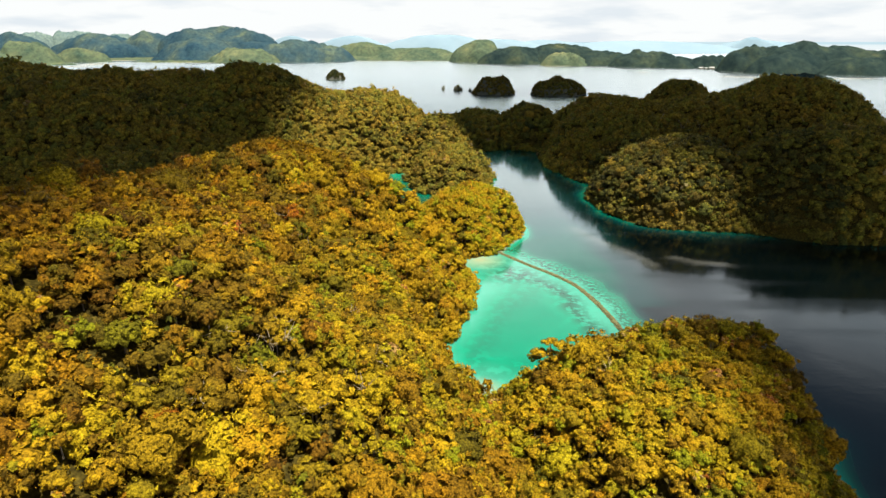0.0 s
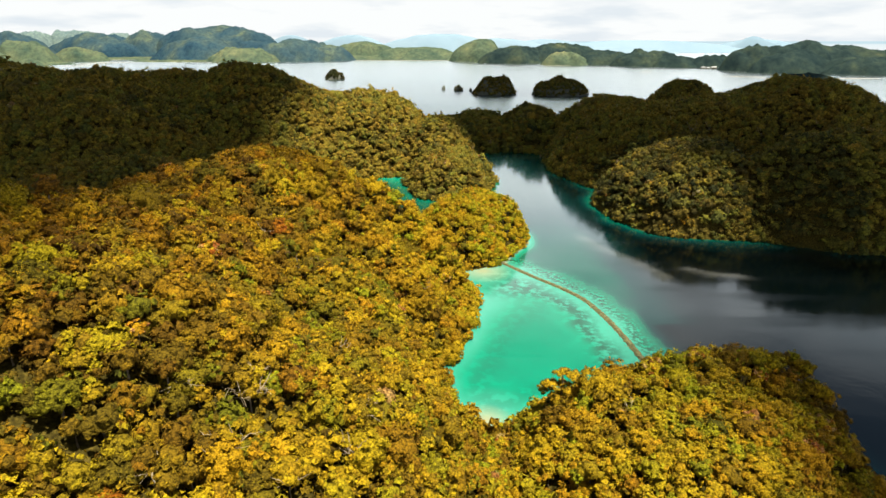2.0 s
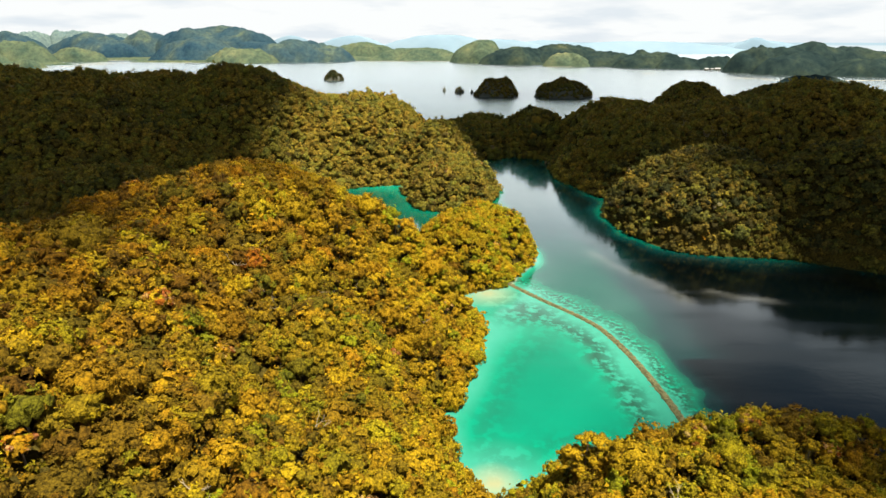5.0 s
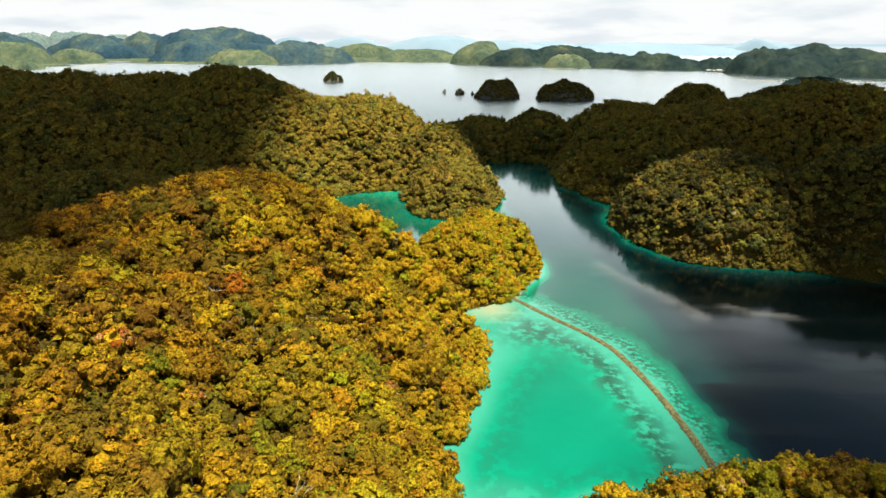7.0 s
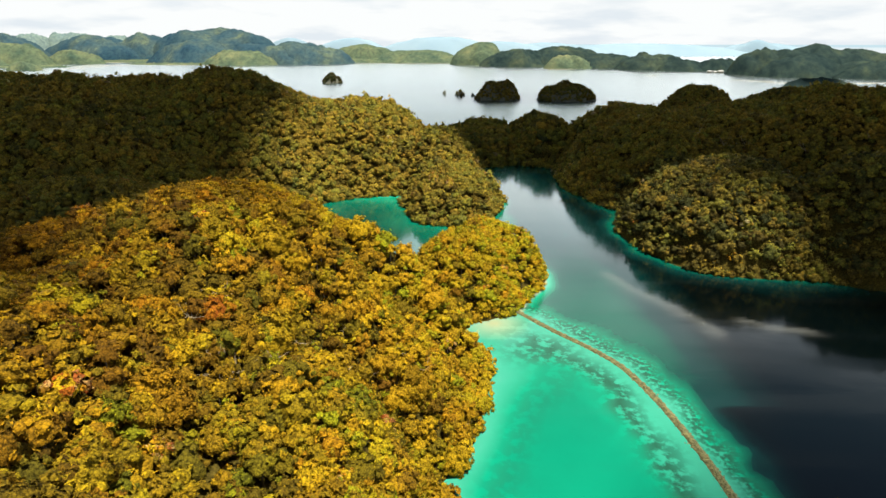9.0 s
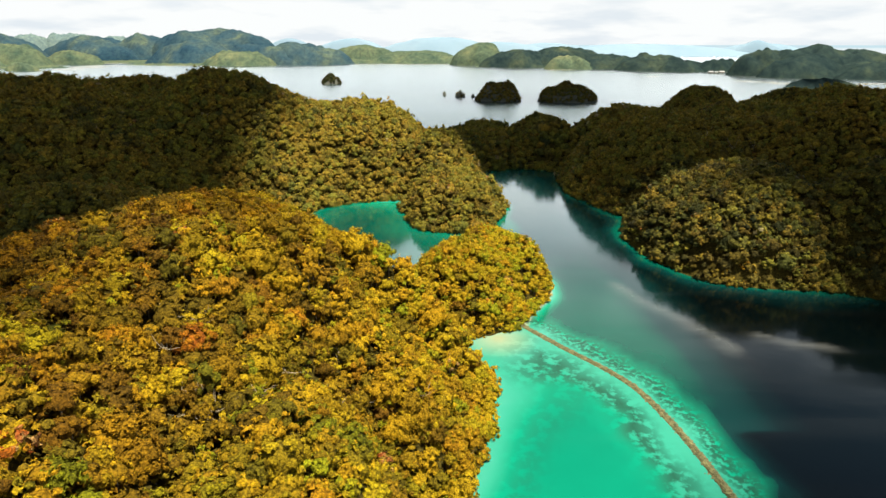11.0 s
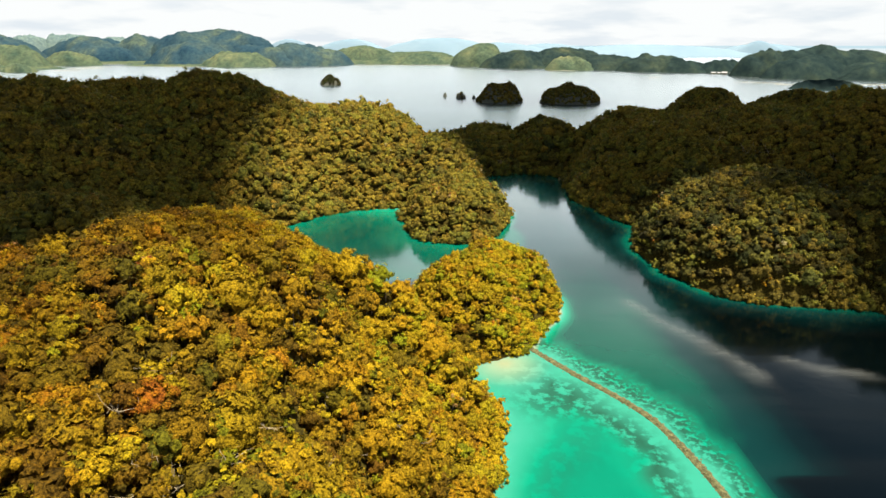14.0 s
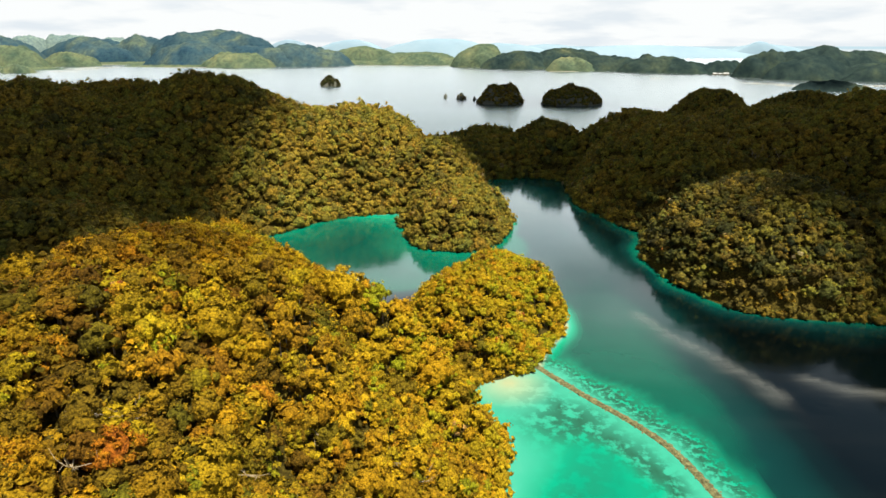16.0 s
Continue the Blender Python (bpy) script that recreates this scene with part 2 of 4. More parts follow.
def water_material():
    m, nt, b = material("sea_water", 0.06, 0.5)
    L = nt.links.new
    b.inputs["IOR"].default_value = 1.333
    a = nt.nodes.new("ShaderNodeAttribute"); a.attribute_name = "depth"
    wd = nt.nodes.new("ShaderNodeAttribute"); wd.attribute_name = "weed_shade"
    wob = math_node(nt, "MULTIPLY", math_node(nt, "SUBTRACT", noise_node(nt, 0.12, 5).outputs[0], 0.5), 0.16)
    dep = math_node(nt, "MULTIPLY", a.outputs["Fac"], math_node(nt, "ADD", wob, 1.0))
    r = ramp_node(nt, [(0.0, (0.23, 0.205, 0.105)), (0.016, (0.150, 0.225, 0.150)), (0.045, (0.026, 0.195, 0.138)), (0.10, (0.0005, 0.162, 0.095)),
                       (0.22, (0.0004, 0.068, 0.042)), (0.38, (0.0008, 0.016, 0.015)), (0.60, (0.0005, 0.0045, 0.0046)), (0.9, (0.0004, 0.0013, 0.0014))])
    L(math_node(nt, "DIVIDE", dep, 25.0), r.inputs[0])
    # dark patches of weeds and coral on the shallow bed, with painted shore shade
    n = noise_node(nt, 0.26, 5, 0.58)
    pr = ramp_node(nt, [(0.42, (0, 0, 0)), (0.52, (1, 1, 1))])
    heads = noise_node(nt, 0.62, 4, 0.6)
    rf = nt.nodes.new("ShaderNodeAttribute"); rf.attribute_name = "reef"
    both_beds = nt.nodes.new("ShaderNodeMix"); both_beds.data_type = "FLOAT"
    L(rf.outputs["Fac"], both_beds.inputs[0]); L(n.outputs[0], both_beds.inputs[2]); L(heads.outputs[0], both_beds.inputs[3])
    L(both_beds.outputs[0], pr.inputs[0])
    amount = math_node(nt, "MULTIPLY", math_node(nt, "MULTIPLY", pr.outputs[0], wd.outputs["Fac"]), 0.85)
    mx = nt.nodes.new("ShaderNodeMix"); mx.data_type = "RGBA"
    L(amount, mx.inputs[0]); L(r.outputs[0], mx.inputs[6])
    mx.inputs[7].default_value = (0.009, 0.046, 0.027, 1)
    bp = nt.nodes.new("ShaderNodeBump")
    bp.inputs["Strength"].default_value, bp.inputs["Distance"].default_value = 0.02, 1.0
    swell = math_node(nt, "ADD", math_node(nt, "MULTIPLY", noise_node(nt, 0.035, 3).outputs[0], 5.0), noise_node(nt, 0.6, 3).outputs[0])
    L(swell, bp.inputs["Height"])
    body, gloss, fr, both = (nt.nodes.new(k) for k in ("ShaderNodeBsdfDiffuse", "ShaderNodeBsdfGlossy", "ShaderNodeFresnel", "ShaderNodeMixShader"))
    place, wind = nt.nodes.new("ShaderNodeNewGeometry"), nt.nodes.new("ShaderNodeMapRange")
    axis = nt.nodes.new("ShaderNodeSeparateXYZ")
    L(place.outputs["Position"], axis.inputs[0])
    L(axis.outputs[1], wind.inputs[0])
    for i, v in enumerate((450, 1000, 0.09, 0.22)):
        wind.inputs[i + 1].default_value = v
    # cat's paws: long streaks of ruffled water
    stretch = nt.nodes.new("ShaderNodeMapping")
    stretch.inputs["Rotation"].default_value = (0, 0, radians(28))
    stretch.inputs["Scale"].default_value = (0.012, 0.07, 1)
    L(place.outputs["Position"], stretch.inputs["Vector"])
    paws = nt.nodes.new("ShaderNodeTexNoise")
    paws.inputs["Scale"].default_value, paws.inputs["Detail"].default_value, paws.inputs["Distortion"].default_value = 1.0, 4, 0.6
    L(stretch.outputs[0], paws.inputs["Vector"])
    ruffled = ramp_node(nt, [(0.48, (0, 0, 0)), (0.68, (1, 1, 1))])
    L(paws.outputs[0], ruffled.inputs[0])
    sheltered = nt.nodes.new("ShaderNodeMapRange")
    for i, v in enumerate((290, 360, 0.11, 0.0)):
        sheltered.inputs[i + 1].default_value = v
    L(axis.outputs[1], sheltered.inputs[0])
    glint_cover = nt.nodes.new("ShaderNodeAttribute"); glint_cover.attribute_name = "glint_streak"
    calm = math_node(nt, "ADD", wind.outputs[0], math_node(nt, "MULTIPLY", ruffled.outputs[0], sheltered.outputs[0]))
    L(calm, gloss.inputs["Roughness"])
    # streaks of reflected sky, painted pale into the body colour
    wisps = nt.nodes.new("ShaderNodeTexNoise")
    wisps.inputs["Scale"].default_value, wisps.inputs["Detail"].default_value = 6.0, 5
    L(stretch.outputs[0], wisps.inputs["Vector"])
    painted_glint = nt.nodes.new("ShaderNodeMix"); painted_glint.data_type = "RGBA"
    L(math_node(nt, "MULTIPLY", glint_cover.outputs["Fac"], math_node(nt, "MULTIPLY", wisps.outputs[0], 0.34)), painted_glint.inputs[0])
    L(mx.outputs[2], painted_glint.inputs[6])
    painted_glint.inputs[7].default_value = (0.16, 0.165, 0.155, 1)
    L(painted_glint.outputs[2], body.inputs["Color"])
    gloss.inputs["Color"].default_value = (0.88, 0.92, 0.93, 1)
    fr.inputs["IOR"].default_value = 1.36
    L(bp.outputs[0], gloss.inputs["Normal"])
    L(fr.outputs[0], both.inputs[0]); L(body.outputs[0], both.inputs[1]); L(gloss.outputs[0], both.inputs[2])
    L(both.outputs[0], nt.nodes["Material Output"].inputs[0])
    nt.nodes.remove(b)
    return m


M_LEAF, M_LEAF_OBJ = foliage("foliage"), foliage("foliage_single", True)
M_LEAF_OLIVE = foliage("olive_foliage", colours=LEAF_OLIVE, grain=2.2, brown=(0.95, 0.85, 0.85), fresh=(0.72, 0.95, 1.1), hollow_shade=0.50, tip_light=1.45)
M_BARK = simple("bark", [(0.3, (0.07, 0.05, 0.03)), (0.7, (0.20, 0.16, 0.11))], 3.0)
M_DEAD = simple("bleached_wood", [(0.3, (0.14, 0.105, 0.06)), (0.7, (0.27, 0.215, 0.135))], 2.0)
M_GROUND = simple("forest_floor", [(0.38, (0.018, 0.014, 0.004)), (0.55, (0.044, 0.034, 0.007)), (0.70, (0.085, 0.062, 0.012))], 1.6, 1.0, 1.0, 1.6, spec=0.0)
M_ROCK = simple("limestone", [(0.3, (0.028, 0.033, 0.025)), (0.5, (0.055, 0.058, 0.044)), (0.75, (0.12, 0.115, 0.09))], 0.8, 0.9, 0.7)
M_STONE = simple("causeway_stone", [(0.3, (0.029, 0.028, 0.012)), (0.5, (0.076, 0.072, 0.029)), (0.75, (0.155, 0.149, 0.066))], 1.3, 0.9, 0.5)
M_WATER = water_material()
# far ranges: haze, sun and cloud shade are painted into these base colours
M_FAR = haze_woods("haze_woods", [(0.34, (0.013, 0.031, 0.047)), (0.48, (0.021, 0.043, 0.057)), (0.58, (0.033, 0.054, 0.057)), (0.70, (0.064, 0.084, 0.060))], 0.007)
M_FAR_GREEN = haze_woods("headland_woods", [(0.34, (0.010, 0.018, 0.019)), (0.50, (0.017, 0.028, 0.026)), (0.62, (0.027, 0.038, 0.028)), (0.74, (0.052, 0.060, 0.036))], 0.011)
M_FAR_LIGHT = haze_woods("sunlit_haze_scrub", [(0.32, (0.030, 0.050, 0.038)), (0.5, (0.054, 0.073, 0.046)), (0.72, (0.098, 0.106, 0.058))], 0.012)
M_BLUE = simple("haze_blue_hills", [(0.3, (0.138, 0.202, 0.258)), (0.7, (0.160, 0.222, 0.272))], 0.004, 1.0, 0.0, spec=0.0)
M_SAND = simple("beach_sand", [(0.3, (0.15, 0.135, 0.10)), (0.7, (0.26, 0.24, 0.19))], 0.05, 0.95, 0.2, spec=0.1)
# haze painted into the green of the hindmost hills
M_HAZE = haze_woods("haze_tinted_hills", [(0.3, (0.075, 0.112, 0.118)), (0.7, (0.100, 0.135, 0.125))], 0.008)
# emission colours of the upright sea backdrop, by height
M_SEA_GLOW = glowing_distance("glowing_sea", [(20, (0.31, 0.335, 0.34)), (48, (0.29, 0.325, 0.335)), (68, (0.205, 0.272, 0.300)), (78, (0.215, 0.285, 0.310))])
M_ROOF = simple("tin_roof", [(0.3, (0.22, 0.22, 0.22)), (0.7, (0.34, 0.34, 0.34))], 0.4, 0.6, 0.1)
M_PLANK = simple("weathered_planks", [(0.3, (0.06, 0.045, 0.03)), (0.7, (0.14, 0.11, 0.075))], 0.8, 0.9, 0.2)


# ---- unseen clouds added to shade chosen slopes, high above and behind the viewer ----
def shade_cloud_material():
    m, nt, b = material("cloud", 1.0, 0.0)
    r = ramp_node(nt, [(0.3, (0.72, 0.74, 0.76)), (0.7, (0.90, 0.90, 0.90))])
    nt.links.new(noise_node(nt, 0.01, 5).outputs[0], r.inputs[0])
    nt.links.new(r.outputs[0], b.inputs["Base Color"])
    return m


M_SHADE_CLOUD = shade_cloud_material()


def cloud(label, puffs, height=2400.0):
    """One unseen cloud of billowing puffs, added to cast shade; each puff is given by the place over which its shade
    falls, and its radius.
    """
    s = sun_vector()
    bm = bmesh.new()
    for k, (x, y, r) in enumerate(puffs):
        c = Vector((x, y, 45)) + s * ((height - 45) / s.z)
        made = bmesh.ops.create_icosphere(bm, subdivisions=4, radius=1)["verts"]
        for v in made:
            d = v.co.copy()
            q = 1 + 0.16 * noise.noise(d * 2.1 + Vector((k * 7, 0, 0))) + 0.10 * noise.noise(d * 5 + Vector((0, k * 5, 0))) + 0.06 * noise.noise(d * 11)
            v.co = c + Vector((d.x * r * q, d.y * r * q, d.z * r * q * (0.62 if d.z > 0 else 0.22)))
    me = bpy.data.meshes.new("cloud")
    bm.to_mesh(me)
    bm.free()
    me.materials.append(M_SHADE_CLOUD)
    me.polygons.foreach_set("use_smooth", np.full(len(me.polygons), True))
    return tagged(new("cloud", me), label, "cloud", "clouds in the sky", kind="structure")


cloud("unseen cloud added to shade the long ridge and near hill's crest", [(-400, 430, 250), (-215, 290, 100), (-216, 485, 110), (-190, 385, 90), (-210, 190, 80), (-160, 272, 44), (-165, 340, 58), (-56, 216, 17), (-108, 60, 40), (-108, 105, 43), (-108, 150, 43), (-132, 195, 38)])
cloud("unseen cloud added to shade the hills across the strait and the lagoon mound", [(75, 600, 88), (48, 535, 40), (18, 500, 32), (145, 470, 72), (150, 540, 70), (120, 420, 35), (265, 430, 125), (235, 300, 80), (198, 336, 50), (146, 334, 23), (420, 860, 190), (330, 690, 120), (848, 1430, 55), (112, 119, 53), (110, 76, 46)])
cloud("unseen cloud added to shade the islets in the bay", [(90, 1110, 90), (210, 1100, 90), (150, 1150, 90)])


# ---- the lie of the land ----
def lattice(x, y, seed):
    """Smooth value noise, -1 to 1."""
    xi, yi = np.floor(x).astype(np.int64), np.floor(y).astype(np.int64)
    fx, fy = x - xi, y - yi
    fx, fy = fx * fx * (3 - 2 * fx), fy * fy * (3 - 2 * fy)

    def h(i, j):
        n = (i * 374761393 + j * 668265263 + seed * 974711) & 0x7fffffff
        n = ((n ^ (n >> 13)) * 1274126177) & 0x7fffffff
        return ((n ^ (n >> 16)) & 0xffff) / 32767.5 - 1
    return (h(xi, yi) * (1 - fx) + h(xi + 1, yi) * fx) * (1 - fy) + (h(xi, yi + 1) * (1 - fx) + h(xi + 1, yi + 1) * fx) * fy


# mounds: centre x, y, half-width, half-depth, height of the canopy
NEAR_MOUNDS = [
    (-77, 86, 73, 141, 68.5), (-74, 198.5, 82, 55, 55), (-57, 198.5, 42.5, 89, 62), (-33, 221.7, 48.6, 16.7, 45.6), (6.6, 277, 25, 27, 28.5),
    (-29, 85, 52, 70, 49), (44, 100, 39, 52, 30.7), (-48, 89.4, 44, 50, 61.4), (-28, 133.5, 27.3, 56.6, 44.5), (-38, 194, 26.4, 22, 57.6)]
LEFT_MOUNDS = [
    (-4, 493, 31, 69, 35), (-63.7, 504.4, 71.6, 74.6, 54.2), (-112.4, 483.3, 60.8, 90, 58.5), (-151, 474.5, 85, 86, 75.3), (-258, 448.4, 164, 171, 71.6), (-206.6, 491.5, 82.4, 87.6, 71),
    (-388.6, 505.5, 181, 186, 75.8), (-170, 314, 80, 67, 35)]
RIGHT_MOUNDS = [
    (33.5, 602.8, 57, 76.7, 24.4), (86, 597.6, 38, 71, 34), (139, 469.3, 57.4, 92.5, 51), (263.6, 454.7, 82.3, 93.4, 67), (205, 451.6, 62, 61, 50),
    (151.6, 564.6, 64.4, 58, 45.4)]
BACK_MOUNDS = [(343, 878.7, 50.7, 69.5, 39.4), (477.4, 893.6, 75, 71.7, 36.3), (327, 699, 112, 130.5, 35.3)]
KNOLLS = [(228, 322, 82, 54, 50), (20.4, 293, 20.3, 22.3, 26.7), (5.5, 411, 29.7, 44.8, 23), (143, 351, 51, 61, 37.6), (60, 120, 26.3, 27.8, 28.3), (67, 125.6, 20.9, 11.4, 29.5)]      # steep-sided
MOUNDS = [(*m, 2.3) for m in NEAR_MOUNDS + LEFT_MOUNDS + RIGHT_MOUNDS + BACK_MOUNDS] + [(*m, 3.2) for m in KNOLLS[:4]] + [(*m, 4.0) for m in KNOLLS[4:]]


def mounds_height(x, y, mounds, soft=4.0):
    total = np.zeros_like(x)
    for cx, cy, rx, ry, h, power in mounds:
        d = np.sqrt(((x - cx) / rx) ** 2 + ((y - cy) / ry) ** 2)
        v = np.where(d < 1, h * (1 - d ** power), -(d - 1) * min(rx, ry) * 0.7)
        total += np.exp(np.clip(v, -60, 200) / soft)
    return soft * np.log(total + 1e-9)


def canopy(x, y):
    x, y = np.asarray(x, float), np.asarray(y, float)
    wx, wy = x + 3 * lattice(x / 17, y / 17, 5), y + 3 * lattice(x / 17, y / 17, 6)
    h = mounds_height(wx, wy, MOUNDS)
    rough = 3.0 * lattice(x / 31, y / 31, 1) + 1.6 * lattice(x / 12, y / 12, 2)
    return h + rough * np.clip(h / 15, 0, 1)


def ground_height(x, y):
    c = canopy(x, y)
    return np.where(c > 0, c - 3.3 * np.clip(c / 5, 0.4, 1), c - 1.0)


def grid_mesh(name, xs, ys, z, mat):
    nx, ny = len(xs), len(ys)
    X, Y = np.meshgrid(xs, ys)
    co = np.stack([X, Y, z(X, Y)], -1).reshape(-1, 3)
    i = (np.arange(ny - 1)[:, None] * nx + np.arange(nx - 1)[None, :]).ravel()
    return fast_mesh(name, co, np.stack([i, i + 1, i + nx + 1, i + nx], 1), [mat])


def fast_mesh(name, co, faces, mats, index=None, smooth=True, normals=None):
    k = faces.shape[1]
    me = bpy.data.meshes.new(name)
    me.vertices.add(len(co))
    me.vertices.foreach_set("co", np.ascontiguousarray(co, np.float32).ravel())
    me.loops.add(faces.size)
    me.loops.foreach_set("vertex_index", np.ascontiguousarray(faces, np.int32).ravel())
    me.polygons.add(len(faces))
    me.polygons.foreach_set("loop_start", np.arange(0, faces.size, k, dtype=np.int32))
    for m in mats:
        me.materials.append(m)
    if index is not None:
        me.polygons.foreach_set("material_index", np.ascontiguousarray(index, np.int32))
    me.polygons.foreach_set("use_smooth", np.full(len(faces), smooth))
    me.update(calc_edges=True)
    if normals is not None:
        me.normals_split_custom_set_from_vertices(normals)
    return me


def attribute(me, name, values):
    me.attributes.new(name, "FLOAT", "POINT").data.foreach_set("value", np.ascontiguousarray(values, np.float32))


def spread(lo, a, b, hi, step, grow=1.35):
    """Even steps from a to b, then longer and longer ones out to lo and hi."""
    mid = list(np.arange(a, b, step)) + [b]
    s, v = step, b
    while v < hi:
        s *= grow
        v = min(v + s, hi)
        mid.append(v)
    s, v = step, a
    while v > lo:
        s *= grow
        v = max(v - s, lo)
        mid.insert(0, v)
    return np.array(mid)


ground = new("ground", grid_mesh("ground", spread(-4600, -560, 560, 4600, 5.0), spread(-900, 0, 1000, 4800, 5.0), ground_height, M_GROUND))
tagged(ground, "dark humus and limestone ground under the forest", "ground", kind="structure")

# causeway: a bowed line from the wooded knoll to the mound across the lagoon
CAUSE = [Vector(p) for p in ((25.5, 262, 0), (37.8, 244.6, 0), (48, 231.6, 0), (54.8, 219.5, 0), (59.2, 202, 0), (61.4, 187, 0), (62.7, 172, 0), (63.2, 152, 0))]


def cause_point(u):
    """A smooth curve through the bends of the causeway."""
    q = float(min(max(u, 0.0), 1.0)) * (len(CAUSE) - 1)
    k = min(int(q), len(CAUSE) - 2)
    f = q - k
    a, b, c, d = (CAUSE[min(max(k + j, 0), len(CAUSE) - 1)] for j in (-1, 0, 1, 2))
    return b + 0.5 * f * ((c - a) + f * (2 * a - 5 * b + 4 * c - d + f * (3 * (b - c) + d - a)))


def lagoon_depth(X, Y):
    """Depth of the water, how far weeds and painted shore shade cover the bed, where streaks of sky are painted on the
    surface, and where the reef lies.
    """
    land = canopy(X, Y)
    depth = np.clip(-land * 1.9 + 0.3, 0.05, 30)
    # steep rocky shores across the strait: no shallow rim
    depth = np.where(((X > 66) & (Y > 240)) | ((X > 30) & (Y > 440)), 5.0 + 2.0 * np.clip((X - 92) / 20, 0, 1) - land * (0.45 + 0.04 * np.clip(-land, 0, 60)), depth)
    home = np.minimum(np.hypot(X - 25, Y - 262), np.hypot(X - 40, Y - 200))
    depth = depth + 8.0 * np.clip((home - 55) / 45, 0, 1) * np.clip(0.62 + depth / 15 + np.clip((X - 140) / 60, 0, 1), 0, 1) * np.clip(-land / 12, 0, 1)
    depth = np.where(Y > 380, np.minimum(depth, 9.5 + np.clip(430 - Y, 0, 50)), depth)
    us = np.linspace(0, 1, 90)
    pts = np.array([cause_point(u)[:2] for u in us])
    dist, side = np.full(X.shape, 1e9), np.zeros(X.shape)
    for k in range(len(us) - 1):
        p, t = pts[k], pts[k + 1] - pts[k]
        dx, dy = X - p[0], Y - p[1]
        d = np.hypot(dx, dy)
        near = d < dist
        dist = np.where(near, d, dist)
        side = np.where(near, dx * t[1] - dy * t[0], side)
    inside = (side > 0) == (((20 - pts[40][0]) * (pts[41] - pts[40])[1] - (200 - pts[40][1]) * (pts[41] - pts[40])[0]) > 0)
    lagoon = inside & (Y > 135) & (Y < 265) & (X > -20) & (X < 70)
    wave = 2.2 * lattice(X / 8, Y / 8, 23) + 1.2 * lattice(X / 3.5, Y / 3.5, 24)
    edge = (dist + wave) * np.where(lagoon, 1.0, 1 + 0.45 * np.clip((225 - Y) / 40, 0, 1))
    # the bed falls from the causeway's shelf to the lagoon's green middle, and off the reef to the deep
    shelf = np.where(lagoon, 1.25 + edge * 0.03 + np.clip(edge - 9, 0, 60) * 0.16, 1.1 + edge * 0.10 + np.clip(edge - 6.5, 0, 8) * 0.55 + np.clip(edge - 13, 0, 60) * 1.1)
    shelf = np.where(lagoon, np.minimum(np.minimum(depth * 0.26 + 1.0, shelf), 3.7 + 0.4 * lattice(X / 14, Y / 14, 37)), shelf)
    depth = np.minimum(depth, np.maximum(shelf, 0.5))
    cove = ((X + 42) / 92) ** 2 + ((Y - 376) / 66) ** 2
    corner = np.exp(-((X + 32) ** 2 + (Y - 432) ** 2) / 420)
    limit = np.clip(5.2 - land * 0.16, 5.0, 7.6) - 3.6 * corner + 0.8 * lattice(X / 25, Y / 25, 9) + np.clip(cove - 0.75, 0, 3) * 40
    depth = np.where(cove < 1, np.clip(depth, 4.9 - 3.6 * corner, np.maximum(limit, 0.5)), np.minimum(depth, np.maximum(limit, 0.5)))
    depth = np.where(lagoon, np.maximum(depth, 1.15), depth)
    beach = np.minimum(np.hypot(X - 17, Y - 251), 2.0 * np.hypot(X - 11, Y - 145) - 2)
    depth = np.where(lagoon, np.minimum(depth, 0.12 + np.maximum(beach, 0) * 0.075), depth)
    channel = 7.3 + np.clip(Y - 262, 0, 75) * 0.03 + np.clip(X - 64 + 3 * lattice(X / 20, Y / 20, 51), 0, 60) ** 2 * 0.014 + np.clip(240 - Y, 0, 200) * 0.04
    depth = np.where((Y > 200) & (X > 20) & ~lagoon, np.minimum(depth, np.maximum(channel, 0.1)), depth)
    # the undercut rock of the hills across the channel drops straight into deep water
    depth = np.where((X > 62) & (Y > 236) & (land < 0.4), np.maximum(depth, 4.7), depth)
    weed_shade = np.where(lagoon, 1.1 * np.exp(-((edge - 10) / 4.6) ** 2), 1.1 * np.exp(-((edge - 6.5) / 4.2) ** 2))
    nook = 1.0 * np.exp(-((np.hypot((X - 31) * 0.8, Y - 232) - 3) / 7.0) ** 2)
    weed_shade = np.maximum(weed_shade, np.where(lagoon, nook, 0)) * np.clip(dist - 1.4, 0, 1) * np.clip((np.hypot(X - 17, Y - 251) - 9) / 8, 0, 1)
    # soft shade along the lagoon's shore, painted in with the plant cover
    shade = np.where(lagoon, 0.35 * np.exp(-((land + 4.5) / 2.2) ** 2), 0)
    weed_shade = np.maximum(weed_shade, shade)
    # painted sky streaks: long pale lines along the edge of the sheltered water
    glint_streak = np.zeros(X.shape)
    for line, wide in ((((71, 298), (77, 281), (86, 266), (92, 253), (95, 244)), 1.25), (((108, 254), (116, 248), (126, 246)), 1.2)):
        for (ax, ay), (bx, by) in zip(line, line[1:]):
            tx, ty = bx - ax, by - ay
            f = np.clip(((X - ax) * tx + (Y - ay) * ty) / (tx * tx + ty * ty), 0, 1)
            far = np.hypot(X - ax - f * tx, Y - ay - f * ty) * (1 + 0.3 * lattice(X / 6, Y / 6, 31))
            side2 = (X - ax) * ty - (Y - ay) * tx
            glint_streak = np.maximum(glint_streak, np.exp(-(far / (wide * (1.2 + 2.2 * np.clip(0.5 + side2 / math.hypot(tx, ty) / (wide * 2), 0, 1)))) ** 2))
    reef = np.clip(np.where(lagoon, 0.0, 1.6 - edge / 14), 0, 1)
    return depth, weed_shade, glint_streak, reef


